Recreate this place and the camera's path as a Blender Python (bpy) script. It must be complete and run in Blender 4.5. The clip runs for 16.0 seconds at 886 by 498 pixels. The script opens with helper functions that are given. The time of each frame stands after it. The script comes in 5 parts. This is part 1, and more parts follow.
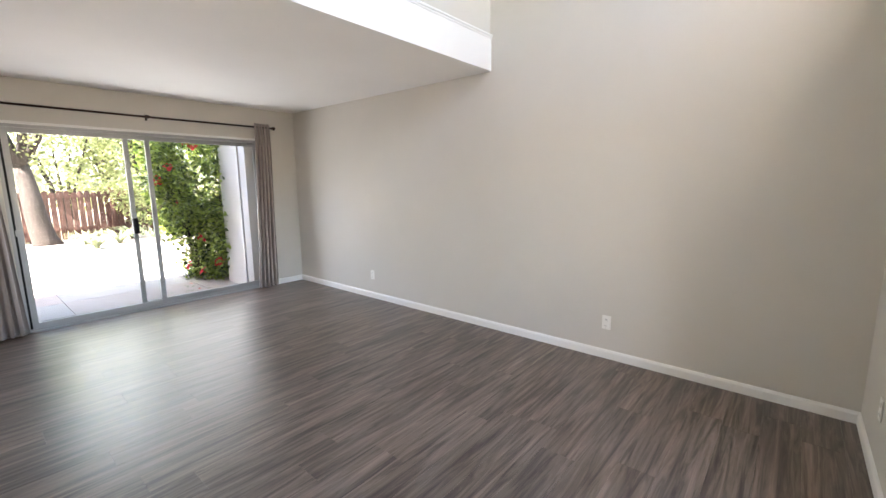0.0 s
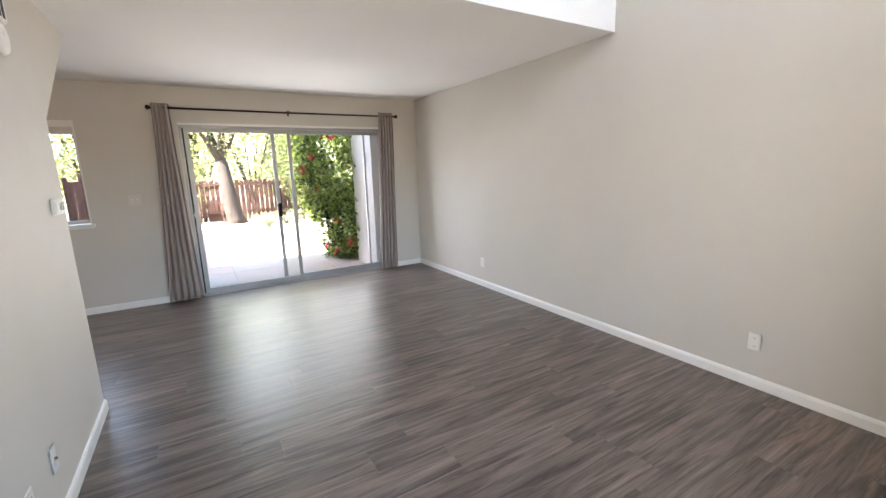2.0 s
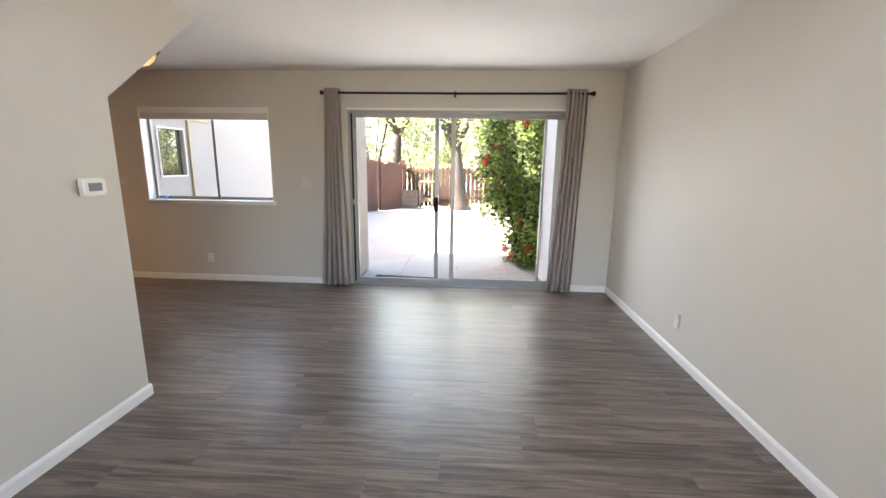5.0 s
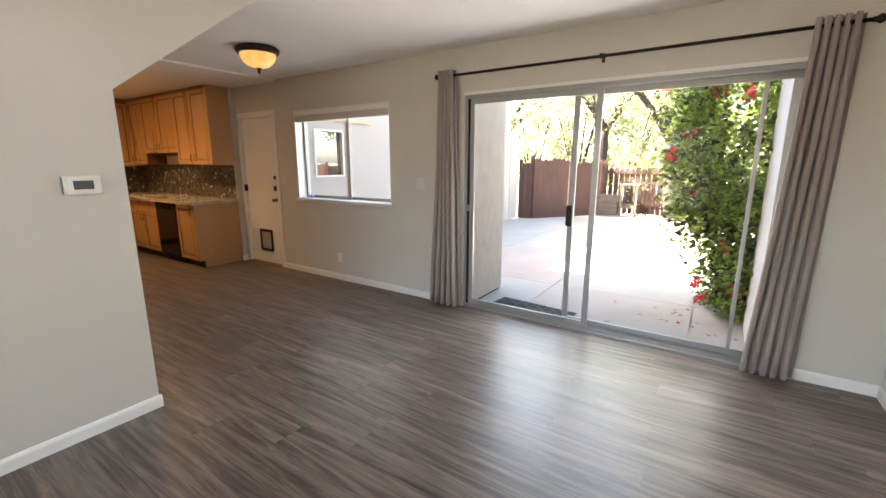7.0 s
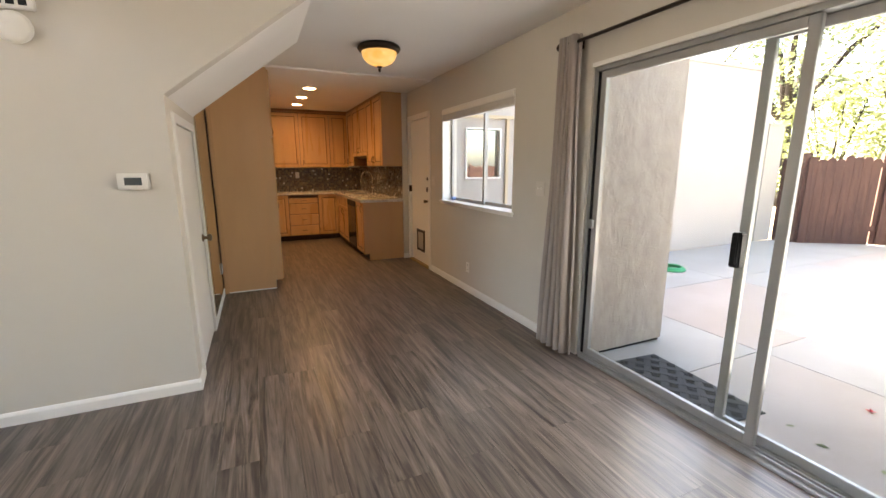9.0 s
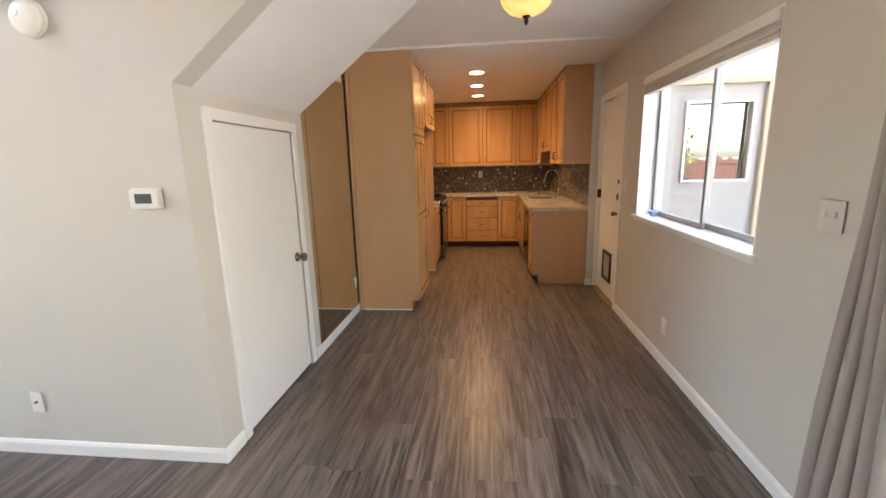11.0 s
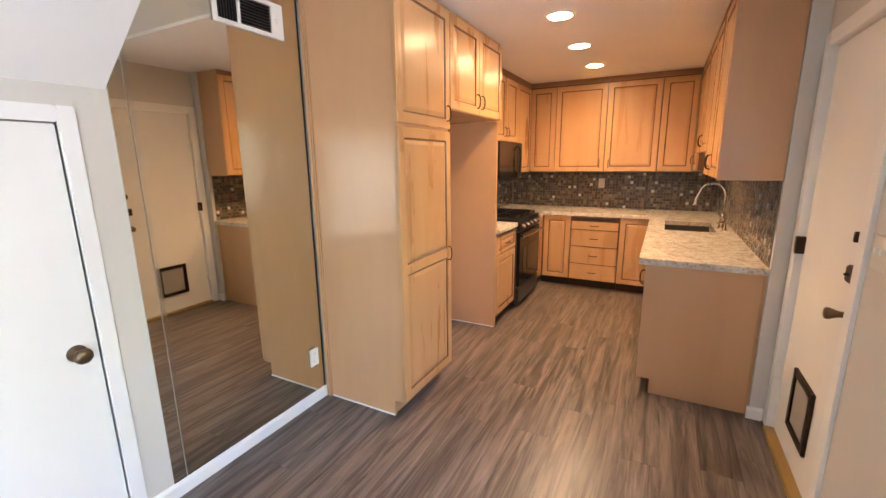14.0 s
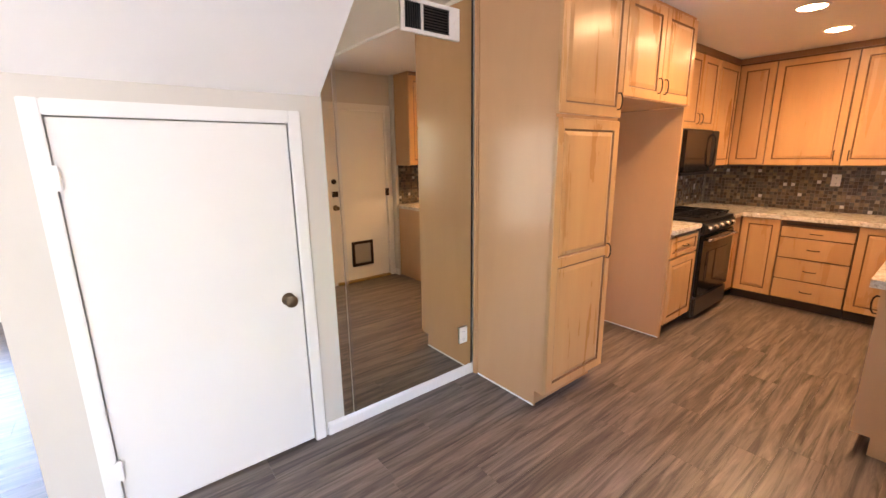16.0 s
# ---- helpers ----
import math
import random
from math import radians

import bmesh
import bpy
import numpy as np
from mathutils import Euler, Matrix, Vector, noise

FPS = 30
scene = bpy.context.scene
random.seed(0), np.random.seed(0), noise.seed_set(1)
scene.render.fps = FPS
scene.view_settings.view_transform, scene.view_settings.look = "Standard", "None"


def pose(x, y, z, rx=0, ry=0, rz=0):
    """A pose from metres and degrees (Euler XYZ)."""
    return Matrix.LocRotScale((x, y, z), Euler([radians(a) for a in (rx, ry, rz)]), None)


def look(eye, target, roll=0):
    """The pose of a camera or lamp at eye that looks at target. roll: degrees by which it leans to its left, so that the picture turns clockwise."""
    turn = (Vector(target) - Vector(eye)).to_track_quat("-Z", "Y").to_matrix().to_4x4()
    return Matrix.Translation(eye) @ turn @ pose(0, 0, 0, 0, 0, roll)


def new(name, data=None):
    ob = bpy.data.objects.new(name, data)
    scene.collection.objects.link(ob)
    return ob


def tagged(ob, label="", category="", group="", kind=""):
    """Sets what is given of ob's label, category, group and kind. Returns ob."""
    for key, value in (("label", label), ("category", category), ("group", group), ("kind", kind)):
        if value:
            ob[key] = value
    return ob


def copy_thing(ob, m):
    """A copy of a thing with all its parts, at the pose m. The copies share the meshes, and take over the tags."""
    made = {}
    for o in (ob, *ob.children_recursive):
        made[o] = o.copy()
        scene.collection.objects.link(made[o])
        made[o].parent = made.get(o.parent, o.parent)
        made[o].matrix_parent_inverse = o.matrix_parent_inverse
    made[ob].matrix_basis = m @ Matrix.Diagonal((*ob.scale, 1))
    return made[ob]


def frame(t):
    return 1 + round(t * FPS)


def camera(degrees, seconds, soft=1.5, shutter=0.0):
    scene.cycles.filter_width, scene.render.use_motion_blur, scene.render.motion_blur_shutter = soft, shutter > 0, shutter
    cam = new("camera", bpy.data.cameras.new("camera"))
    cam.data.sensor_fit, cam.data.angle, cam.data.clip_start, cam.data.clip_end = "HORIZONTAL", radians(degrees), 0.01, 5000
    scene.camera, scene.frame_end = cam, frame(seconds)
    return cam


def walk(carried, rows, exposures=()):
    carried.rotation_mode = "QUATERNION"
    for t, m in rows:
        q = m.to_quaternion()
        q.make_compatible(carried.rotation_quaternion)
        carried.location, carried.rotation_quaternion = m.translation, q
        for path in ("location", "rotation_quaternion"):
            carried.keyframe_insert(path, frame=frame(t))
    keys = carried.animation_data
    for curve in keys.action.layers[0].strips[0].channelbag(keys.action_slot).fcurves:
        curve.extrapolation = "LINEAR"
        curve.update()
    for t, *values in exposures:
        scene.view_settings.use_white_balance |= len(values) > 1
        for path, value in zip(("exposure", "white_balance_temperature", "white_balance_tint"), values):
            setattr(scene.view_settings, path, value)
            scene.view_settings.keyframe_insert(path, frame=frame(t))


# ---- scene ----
cam = camera(93.9, 16.0)
PATH = [
    (0, (0.529, 0.366, 1.45), (-0.748, 1.872, 1.132), -0.5),
    (0.5, (0.485, 0.514, 1.434), (-0.888, 1.928, 1.096), -0.8),
    (1, (0.514, 0.617, 1.451), (-0.976, 1.902, 1.091), -1.0),
    (1.5, (0.557, 0.705, 1.455), (-1.065, 1.818, 1.091), -1.0),
    (2, (0.569, 0.753, 1.451), (-1.121, 1.752, 1.07), -1.8),
    (2.5, (0.503, 0.77, 1.456), (-1.19, 1.746, 1.029), -1.9),
    (3, (0.363, 0.996, 1.461), (-1.383, 1.875, 1.04), -1.2),
    (3.5, (0.27, 1.307, 1.441), (-1.581, 1.946, 1.038), -0.7),
    (4, (0.127, 1.591, 1.47), (-1.794, 1.975, 1.065), 0.6),
    (6.3, (-1.211, 2.533, 1.417), (-3.023, 1.792, 1.008), -0.3),
    (6.5, (-1.345, 2.582, 1.403), (-3.116, 1.75, 0.988), -0.2),
    (7, (-1.692, 2.736, 1.426), (-3.324, 1.655, 1.018), 0.1),
    (7.5, (-2.046, 2.817, 1.398), (-3.556, 1.566, 1.005), 0.3),
    (8, (-2.381, 2.929, 1.403), (-3.707, 1.49, 0.989), -0.6),
    (8.5, (-2.722, 3.017, 1.425), (-3.768, 1.365, 1.007), 0.3),
    (9, (-3.054, 2.938, 1.399), (-3.85, 1.146, 1.004), -0.1),
    (9.5, (-3.325, 2.785, 1.391), (-3.825, 0.891, 0.987), -0.4),
    (10, (-3.621, 2.527, 1.393), (-3.76, 0.573, 0.991), 0.1),
    (10.2, (-3.687, 2.391, 1.39), (-3.721, 0.432, 0.986), -0.3),
    (12.3, (-4.272, 0.76, 1.524), (-3.831, -1.145, 1.106), -1.1),
    (12.5, (-4.323, 0.61, 1.516), (-3.825, -1.282, 1.097), -0.9),
    (13, (-4.401, 0.247, 1.528), (-3.747, -1.598, 1.117), -0.5),
    (13.5, (-4.414, -0.081, 1.512), (-3.642, -1.882, 1.112), -0.6),
    (14, (-4.495, -0.243, 1.514), (-3.578, -1.971, 1.099), -0.7),
    (14.5, (-4.576, -0.291, 1.517), (-3.547, -1.95, 1.085), -0.7),
    (15, (-4.606, -0.277, 1.517), (-3.46, -1.856, 1.077), -0.9),
    (15.5, (-4.617, -0.272, 1.521), (-3.296, -1.706, 1.074), -0.9),
    (16, (-4.608, -0.261, 1.516), (-3.081, -1.473, 1.07), -0.7),
]
walk(cam, [(t, look(eye, target, roll)) for t, eye, target, roll in PATH],
     exposures=[(0.0, 4.3, 6700, 13), (4.0, 4.35, 6800, 13), (6.5, 4.35, 7100, 12), (9.0, 4.35, 7700, 13), (10.2, 4.7, 7300, 12), (11.5, 4.8, 7000, 14), (12.5, 5.0, 6600, 14), (13.5, 5.4, 6000, 12), (14.5, 5.65, 6150, 16), (16.0, 5.5, 6500, 19)])

# world and sun
world = bpy.data.worlds.new("sky")
scene.world = world
world.use_nodes = True
SUN_ELEV, SUN_FROM = 48.0, Vector((0.26, -0.90))
sky = world.node_tree.nodes.new("ShaderNodeTexSky")
sky.sky_type = "NISHITA"
sky.sun_disc = False
sky.dust_density = 2.0
sky.sun_elevation = radians(SUN_ELEV)
sky.sun_rotation = math.atan2(SUN_FROM.x, SUN_FROM.y)
world.node_tree.nodes["Background"].inputs["Strength"].default_value = 0.11
world.node_tree.links.new(sky.outputs[0], world.node_tree.nodes["Background"].inputs["Color"])
sun_data = bpy.data.lights.new("sun", "SUN")
sun_data.energy = 5.0
sun_data.angle = radians(0.6)
sun_data.color = (1.0, 0.95, 0.88)
sun = new("sun", sun_data)
flat = SUN_FROM.normalized() * math.cos(radians(SUN_ELEV))
sun.matrix_world = look(Vector((flat.x, flat.y, math.sin(radians(SUN_ELEV)))) * 30, (0, 0, 0))


def opening_fill(name, x, y0, y1, z0, z1, watts, turn=90):
    """Added area lamp at an opening, facing into the house, boosting the sky's light."""
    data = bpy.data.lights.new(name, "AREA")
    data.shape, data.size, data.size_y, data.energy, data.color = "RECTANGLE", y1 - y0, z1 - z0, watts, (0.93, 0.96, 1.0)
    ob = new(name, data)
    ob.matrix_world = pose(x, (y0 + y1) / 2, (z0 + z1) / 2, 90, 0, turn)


# fill lamps added to brighten the rooms beyond what the sky gives
opening_fill("fill_front", 1.09, 0.66, 2.51, 0.54, 2.06, 0.25)
opening_fill("fill_high", 1.09, 0.54, 3.16, 3.04, 4.46, 1.15)
opening_fill("fill_patio", -5.335, 1.02, 2.9, 0.3, 1.9, 2.1, -90)
opening_fill("fill_dining", -5.33, -1.74, -0.26, 1.0, 2.0, 0.275, -90)

# ---- materials ----
def material(name, color, rough=0.5, metal=0.0, **extra):
    m = bpy.data.materials.new(name)
    m.use_nodes = True
    b = m.node_tree.nodes["Principled BSDF"]
    b.inputs["Base Color"].default_value = (*color, 1)
    b.inputs["Roughness"].default_value = rough
    b.inputs["Metallic"].default_value = metal
    for key, value in extra.items():
        b.inputs[key.replace("_", " ")].default_value = value
    return m


def add(m, kind, **values):
    n = m.node_tree.nodes.new(kind)
    for key, value in values.items():
        n.inputs[key].default_value = value
    return n


def wire(m, a, b):
    m.node_tree.links.new(a, b)


def coords(m, scale=(1, 1, 1), per_object=False, space="Object"):
    """Object or generated-free coordinates, scaled, shifted for each object where asked."""
    tex = add(m, "ShaderNodeTexCoord")
    mp = add(m, "ShaderNodeMapping")
    mp.inputs["Scale"].default_value = scale
    wire(m, tex.outputs[space], mp.inputs["Vector"])
    if per_object:
        info = add(m, "ShaderNodeObjectInfo")
        mul = add(m, "ShaderNodeVectorMath")
        mul.operation = "SCALE"
        mul.inputs[0].default_value = (37.0, 91.0, 53.0)
        wire(m, info.outputs["Random"], mul.inputs["Scale"])
        wire(m, mul.outputs[0], mp.inputs["Location"])
    return mp.outputs[0]


def ramp(m, fac, stops):
    r = add(m, "ShaderNodeValToRGB")
    el = r.color_ramp.elements
    while len(el) < len(stops):
        el.new(0.5)
    for e, (at, col) in zip(el, stops):
        e.position, e.color = at, (*col, 1)
    wire(m, fac, r.inputs[0])
    return r.outputs[0]


def noise_tex(m, vec, scale, detail=4.0, rough=0.5, distort=0.0):
    n = add(m, "ShaderNodeTexNoise", Scale=scale, Detail=detail, Roughness=rough, Distortion=distort)
    wire(m, vec, n.inputs["Vector"])
    return n.outputs["Fac"]


def mix(m, kind, fac, a, b):
    n = m.node_tree.nodes.new("ShaderNodeMix")
    n.data_type, n.blend_type = "RGBA", kind
    for value, socket in ((fac, n.inputs[0]), (a, n.inputs[6]), (b, n.inputs[7])):
        if isinstance(value, (int, float)):
            socket.default_value = value
        elif isinstance(value, tuple):
            socket.default_value = (*value, 1)
        else:
            wire(m, value, socket)
    return n.outputs[2]


def bump(m, height, strength=0.2, distance=0.01):
    n = add(m, "ShaderNodeBump", Strength=strength, Distance=distance)
    wire(m, height, n.inputs["Height"])
    wire(m, n.outputs[0], m.node_tree.nodes["Principled BSDF"].inputs["Normal"])


def base(m, out):
    wire(m, out, m.node_tree.nodes["Principled BSDF"].inputs["Base Color"])


def rough(m, fac, low, high):
    n = add(m, "ShaderNodeMapRange")
    n.inputs["To Min"].default_value, n.inputs["To Max"].default_value = low, high
    wire(m, fac, n.inputs["Value"])
    wire(m, n.outputs[0], m.node_tree.nodes["Principled BSDF"].inputs["Roughness"])


def painted(name, color, rough_low, rough_high, texture=180.0, bump_strength=0.05, vary=0.05):
    m = material(name, color)
    v = coords(m)
    big = noise_tex(m, v, 1.3, 3)
    dark = tuple(c * (1 - vary) for c in color)
    light = tuple(min(1, c * (1 + vary * 0.5)) for c in color)
    base(m, ramp(m, big, [(0.3, dark), (0.7, light)]))
    fine = noise_tex(m, v, texture, 3)
    rough(m, noise_tex(m, v, 6.0, 3), rough_low, rough_high)
    bump(m, fine, bump_strength, 0.004)
    return m


WALL = painted("greige wall paint", (0.62, 0.585, 0.525), 0.5, 0.7, 150, 0.08, 0.03)
CEIL = painted("white ceiling paint", (0.84, 0.82, 0.79), 0.7, 0.9, 120, 0.12, 0.03)
TRIM = painted("white trim paint", (0.82, 0.81, 0.78), 0.3, 0.45, 60, 0.02, 0.02)
DOOR = painted("white door paint", (0.80, 0.785, 0.75), 0.35, 0.5, 90, 0.03, 0.03)
PLASTIC = material("white plastic", (0.82, 0.80, 0.75), 0.35)
BLACK = material("black plastic", (0.008, 0.008, 0.009), 0.5, Specular_IOR_Level=0.25)
PLATE = material("greige-painted plate", (0.66, 0.62, 0.56), 0.4)
BRONZE = material("dark bronze", (0.045, 0.03, 0.022), 0.38, 0.85)
BRASS = material("aged brass", (0.18, 0.13, 0.08), 0.32, 0.9)
CHROME = material("brushed nickel", (0.62, 0.60, 0.57), 0.22, 1.0)
SCREEN = material("grey display", (0.09, 0.10, 0.10), 0.25)

ALU = material("mill aluminium", (0.36, 0.36, 0.355), 0.42, 0.4)
_v = coords(ALU)
rough(ALU, noise_tex(ALU, _v, 9, 4), 0.25, 0.5)

GLASS = bpy.data.materials.new("clear glass")
GLASS.use_nodes = True
_t = GLASS.node_tree
_t.nodes.remove(_t.nodes["Principled BSDF"])
_tr = _t.nodes.new("ShaderNodeBsdfTransparent")
_tr.inputs[0].default_value = (0.955, 0.965, 0.96, 1)
_gl = _t.nodes.new("ShaderNodeBsdfGlossy")
_gl.inputs["Roughness"].default_value = 0.0
_lw = _t.nodes.new("ShaderNodeLayerWeight")
_lw.inputs[0].default_value = 0.5
_pw = _t.nodes.new("ShaderNodeMath")
_pw.operation = "POWER"
_pw.inputs[1].default_value = 5.0
_t.links.new(_lw.outputs["Facing"], _pw.inputs[0])
_fr = _t.nodes.new("ShaderNodeMath")
_fr.operation = "MULTIPLY_ADD"
_fr.inputs[1].default_value, _fr.inputs[2].default_value = 0.8, 0.006
_t.links.new(_pw.outputs[0], _fr.inputs[0])
_mx = _t.nodes.new("ShaderNodeMixShader")
_t.links.new(_fr.outputs[0], _mx.inputs[0])
_t.links.new(_tr.outputs[0], _mx.inputs[1])
_t.links.new(_gl.outputs[0], _mx.inputs[2])
_t.links.new(_mx.outputs[0], _t.nodes["Material Output"].inputs["Surface"])
DARKGLASS = material("black oven glass", (0.006, 0.006, 0.007), 0.12, Specular_IOR_Level=0.3)
YARDGLASS = material("reflecting window glass", (0.03, 0.033, 0.035), 0.02, Specular_IOR_Level=1.0, Coat_Weight=1.0, Coat_IOR=1.9, Coat_Roughness=0.01)
MIRROR = material("bronze-tinted mirror", (0.70, 0.66, 0.54), 0.015, 1.0)
BEVEL = material("mirror bevel", (0.66, 0.64, 0.58), 0.08, 1.0)

# vinyl plank floor: long streaky grain, each plank its own tone
PLANK = material("grey-brown vinyl plank", (0.1, 0.085, 0.07), 0.3)
_v = coords(PLANK, (1, 1, 1), True)
_st = add(PLANK, "ShaderNodeMapping"); _st.inputs["Scale"].default_value = (13.0, 0.8, 1.0); wire(PLANK, _v, _st.inputs[0])
_br = add(PLANK, "ShaderNodeMapping"); _br.inputs["Scale"].default_value = (3.5, 0.5, 1.0); wire(PLANK, _v, _br.inputs[0])
_fi = add(PLANK, "ShaderNodeMapping"); _fi.inputs["Scale"].default_value = (70.0, 2.2, 1.0); wire(PLANK, _v, _fi.inputs[0])
_streak = noise_tex(PLANK, _st.outputs[0], 1.8, 6, 0.64, 0.95)
_broad = noise_tex(PLANK, _br.outputs[0], 1.5, 3, 0.5, 0.4)
_grain = noise_tex(PLANK, _fi.outputs[0], 1.6, 5, 0.65, 0.3)
_col = ramp(PLANK, _streak, [(0.33, (0.050, 0.038, 0.032)), (0.44, (0.106, 0.082, 0.069)), (0.54, (0.172, 0.137, 0.116)), (0.70, (0.262, 0.212, 0.182))])
_col = mix(PLANK, "MULTIPLY", 0.7, _col, ramp(PLANK, _broad, [(0.32, (0.80, 0.80, 0.80)), (0.66, (1.18, 1.16, 1.14))]))
_dk = add(PLANK, "ShaderNodeMapping"); _dk.inputs["Scale"].default_value = (24.0, 1.2, 1.0); wire(PLANK, _v, _dk.inputs[0])
_dark = noise_tex(PLANK, _dk.outputs[0], 1.5, 5, 0.6, 0.8)
_col = mix(PLANK, "MULTIPLY", 0.75, _col, ramp(PLANK, _dark, [(0.30, (0.28, 0.25, 0.23)), (0.41, (0.98, 0.98, 0.98))]))
_col = mix(PLANK, "MULTIPLY", 0.4, _col, ramp(PLANK, _grain, [(0.3, (0.5, 0.5, 0.5)), (0.62, (1.1, 1.1, 1.08))]))
_inf = add(PLANK, "ShaderNodeObjectInfo")
_col = mix(PLANK, "MULTIPLY", 1.0, _col, ramp(PLANK, _inf.outputs["Random"], [(0.0, (0.90, 0.90, 0.90)), (0.5, (1.0, 0.99, 0.98)), (1.0, (1.10, 1.08, 1.06))]))
base(PLANK, _col)
rough(PLANK, _streak, 0.26, 0.42)
PLANK.node_tree.nodes["Principled BSDF"].inputs["Specular IOR Level"].default_value = 0.55
bump(PLANK, _grain, 0.08, 0.002)
SUBFLOOR = material("dark floor joint", (0.045, 0.036, 0.03), 0.8)


def maple(name, dark, light, gloss, grain=0.6, across=9.0):
    m = material(name, light)
    v = coords(m, (1, 1, 1), True)
    st = add(m, "ShaderNodeMapping"); st.inputs["Scale"].default_value = (across, across, 0.7); wire(m, v, st.inputs[0])
    fi = add(m, "ShaderNodeMapping"); fi.inputs["Scale"].default_value = (60.0, 60.0, 2.2); wire(m, v, fi.inputs[0])
    a = noise_tex(m, st.outputs[0], 1.4, 4, 0.55, 0.5)
    b = noise_tex(m, fi.outputs[0], 1.5, 3, 0.6)
    c = ramp(m, a, [(0.25, dark), (0.75, light)])
    base(m, mix(m, "MULTIPLY", grain, c, ramp(m, b, [(0.3, (0.95, 0.94, 0.93)), (0.65, (1.02, 1.02, 1.02))])))
    rough(m, a, gloss, gloss + 0.06)
    return m


MAPLE = maple("natural maple", (0.50, 0.278, 0.118), (0.58, 0.340, 0.150), 0.25, 0.35, 5.0)
PANEL = maple("maple end panel", (0.53, 0.312, 0.158), (0.58, 0.345, 0.178), 0.16, 0.1, 3.0)
GROOVE = material("glazed cabinet groove", (0.17, 0.08, 0.03), 0.45)
# cabinet body colour, darkened to paint shade into the gaps between fronts
CARCASE = material("maple darkened for gap shade", (0.15, 0.072, 0.026), 0.45)
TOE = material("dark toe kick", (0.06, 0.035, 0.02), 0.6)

GRANITE = material("speckled cream granite", (0.6, 0.55, 0.47), 0.12)
_v = coords(GRANITE)
_big = noise_tex(GRANITE, _v, 9, 6, 0.68, 1.6)
_small = noise_tex(GRANITE, _v, 60, 4, 0.7)
_c = ramp(GRANITE, _big, [(0.28, (0.30, 0.24, 0.18)), (0.42, (0.56, 0.49, 0.40)), (0.55, (0.69, 0.64, 0.56)), (0.72, (0.80, 0.77, 0.71))])
base(GRANITE, mix(GRANITE, "MULTIPLY", 0.7, _c, ramp(GRANITE, _small, [(0.34, (0.35, 0.3, 0.26)), (0.5, (1, 1, 1))])))

TILE = material("stone and glass mosaic", (0.2, 0.18, 0.15), 0.2)
_inf = add(TILE, "ShaderNodeObjectInfo")
_geo = add(TILE, "ShaderNodeNewGeometry")
_sum = add(TILE, "ShaderNodeMath"); _sum.operation = "ADD"
wire(TILE, _inf.outputs["Random"], _sum.inputs[0]); wire(TILE, _geo.outputs["Random Per Island"], _sum.inputs[1])
_fr = add(TILE, "ShaderNodeMath"); _fr.operation = "FRACT"; wire(TILE, _sum.outputs[0], _fr.inputs[0])
_r = ramp(TILE, _fr.outputs[0], [(0.0, (0.062, 0.045, 0.034)), (0.20, (0.125, 0.092, 0.066)), (0.40, (0.20, 0.158, 0.115)), (0.56, (0.145, 0.135, 0.118)),
                                 (0.70, (0.27, 0.205, 0.135)), (0.84, (0.095, 0.082, 0.068)), (0.93, (0.33, 0.28, 0.215)), (0.972, (0.70, 0.69, 0.66))])
TILE.node_tree.nodes[_r.node.name].color_ramp.interpolation = "CONSTANT"
_n = noise_tex(TILE, coords(TILE), 70, 4, 0.6)
base(TILE, mix(TILE, "MULTIPLY", 0.5, _r, ramp(TILE, _n, [(0.3, (0.6, 0.6, 0.6)), (0.7, (1.15, 1.15, 1.15))])))
rough(TILE, _fr.outputs[0], 0.35, 0.08)
GROUT = material("tan grout", (0.22, 0.19, 0.155), 0.8)

CLOTH = material("taupe curtain cloth", (0.30, 0.262, 0.235), 0.9, Sheen_Weight=0.3)
_v = coords(CLOTH)
_w = noise_tex(CLOTH, _v, 420, 2)
base(CLOTH, mix(CLOTH, "MULTIPLY", 0.5, (0.35, 0.295, 0.265), ramp(CLOTH, _w, [(0.3, (0.75, 0.75, 0.75)), (0.7, (1.1, 1.1, 1.1))])))
bump(CLOTH, _w, 0.15, 0.002)
BLIND = material("grey-beige shade cloth", (0.68, 0.64, 0.60), 0.9)

LED = bpy.data.materials.new("warm lamp lens")
LED.use_nodes = True
_b = LED.node_tree.nodes["Principled BSDF"]
_b.inputs["Emission Color"].default_value = (1.0, 0.62, 0.30, 1)
_b.inputs["Emission Strength"].default_value = 4.3
AMBER = bpy.data.materials.new("amber alabaster glass")
AMBER.use_nodes = True
_b = AMBER.node_tree.nodes["Principled BSDF"]
_b.inputs["Base Color"].default_value = (0.60, 0.31, 0.10, 1)
_b.inputs["Roughness"].default_value = 0.25
_n = noise_tex(AMBER, coords(AMBER), 14, 4, 0.6, 1.0)
_e = ramp(AMBER, _n, [(0.3, (1.0, 0.45, 0.08)), (0.7, (1.0, 0.70, 0.32))])
wire(AMBER, _e, _b.inputs["Emission Color"])
_b.inputs["Emission Strength"].default_value = 0.045

# outdoors
STUCCO = material("cream stucco", (0.62, 0.56, 0.48), 0.9)
_v = coords(STUCCO, (1, 1, 0.75))
_k = noise_tex(STUCCO, _v, 9, 8, 0.7, 0.3)
base(STUCCO, ramp(STUCCO, _k, [(0.3, (0.35, 0.30, 0.262)), (0.7, (0.46, 0.405, 0.36))]))
bump(STUCCO, _k, 0.7, 0.03)
WING = painted("smooth white stucco", (0.66, 0.625, 0.59), 0.85, 0.95, 60, 0.3, 0.05)
GARAGE = painted("pale cream stucco", (0.43, 0.395, 0.36), 0.85, 0.95, 60, 0.3, 0.06)
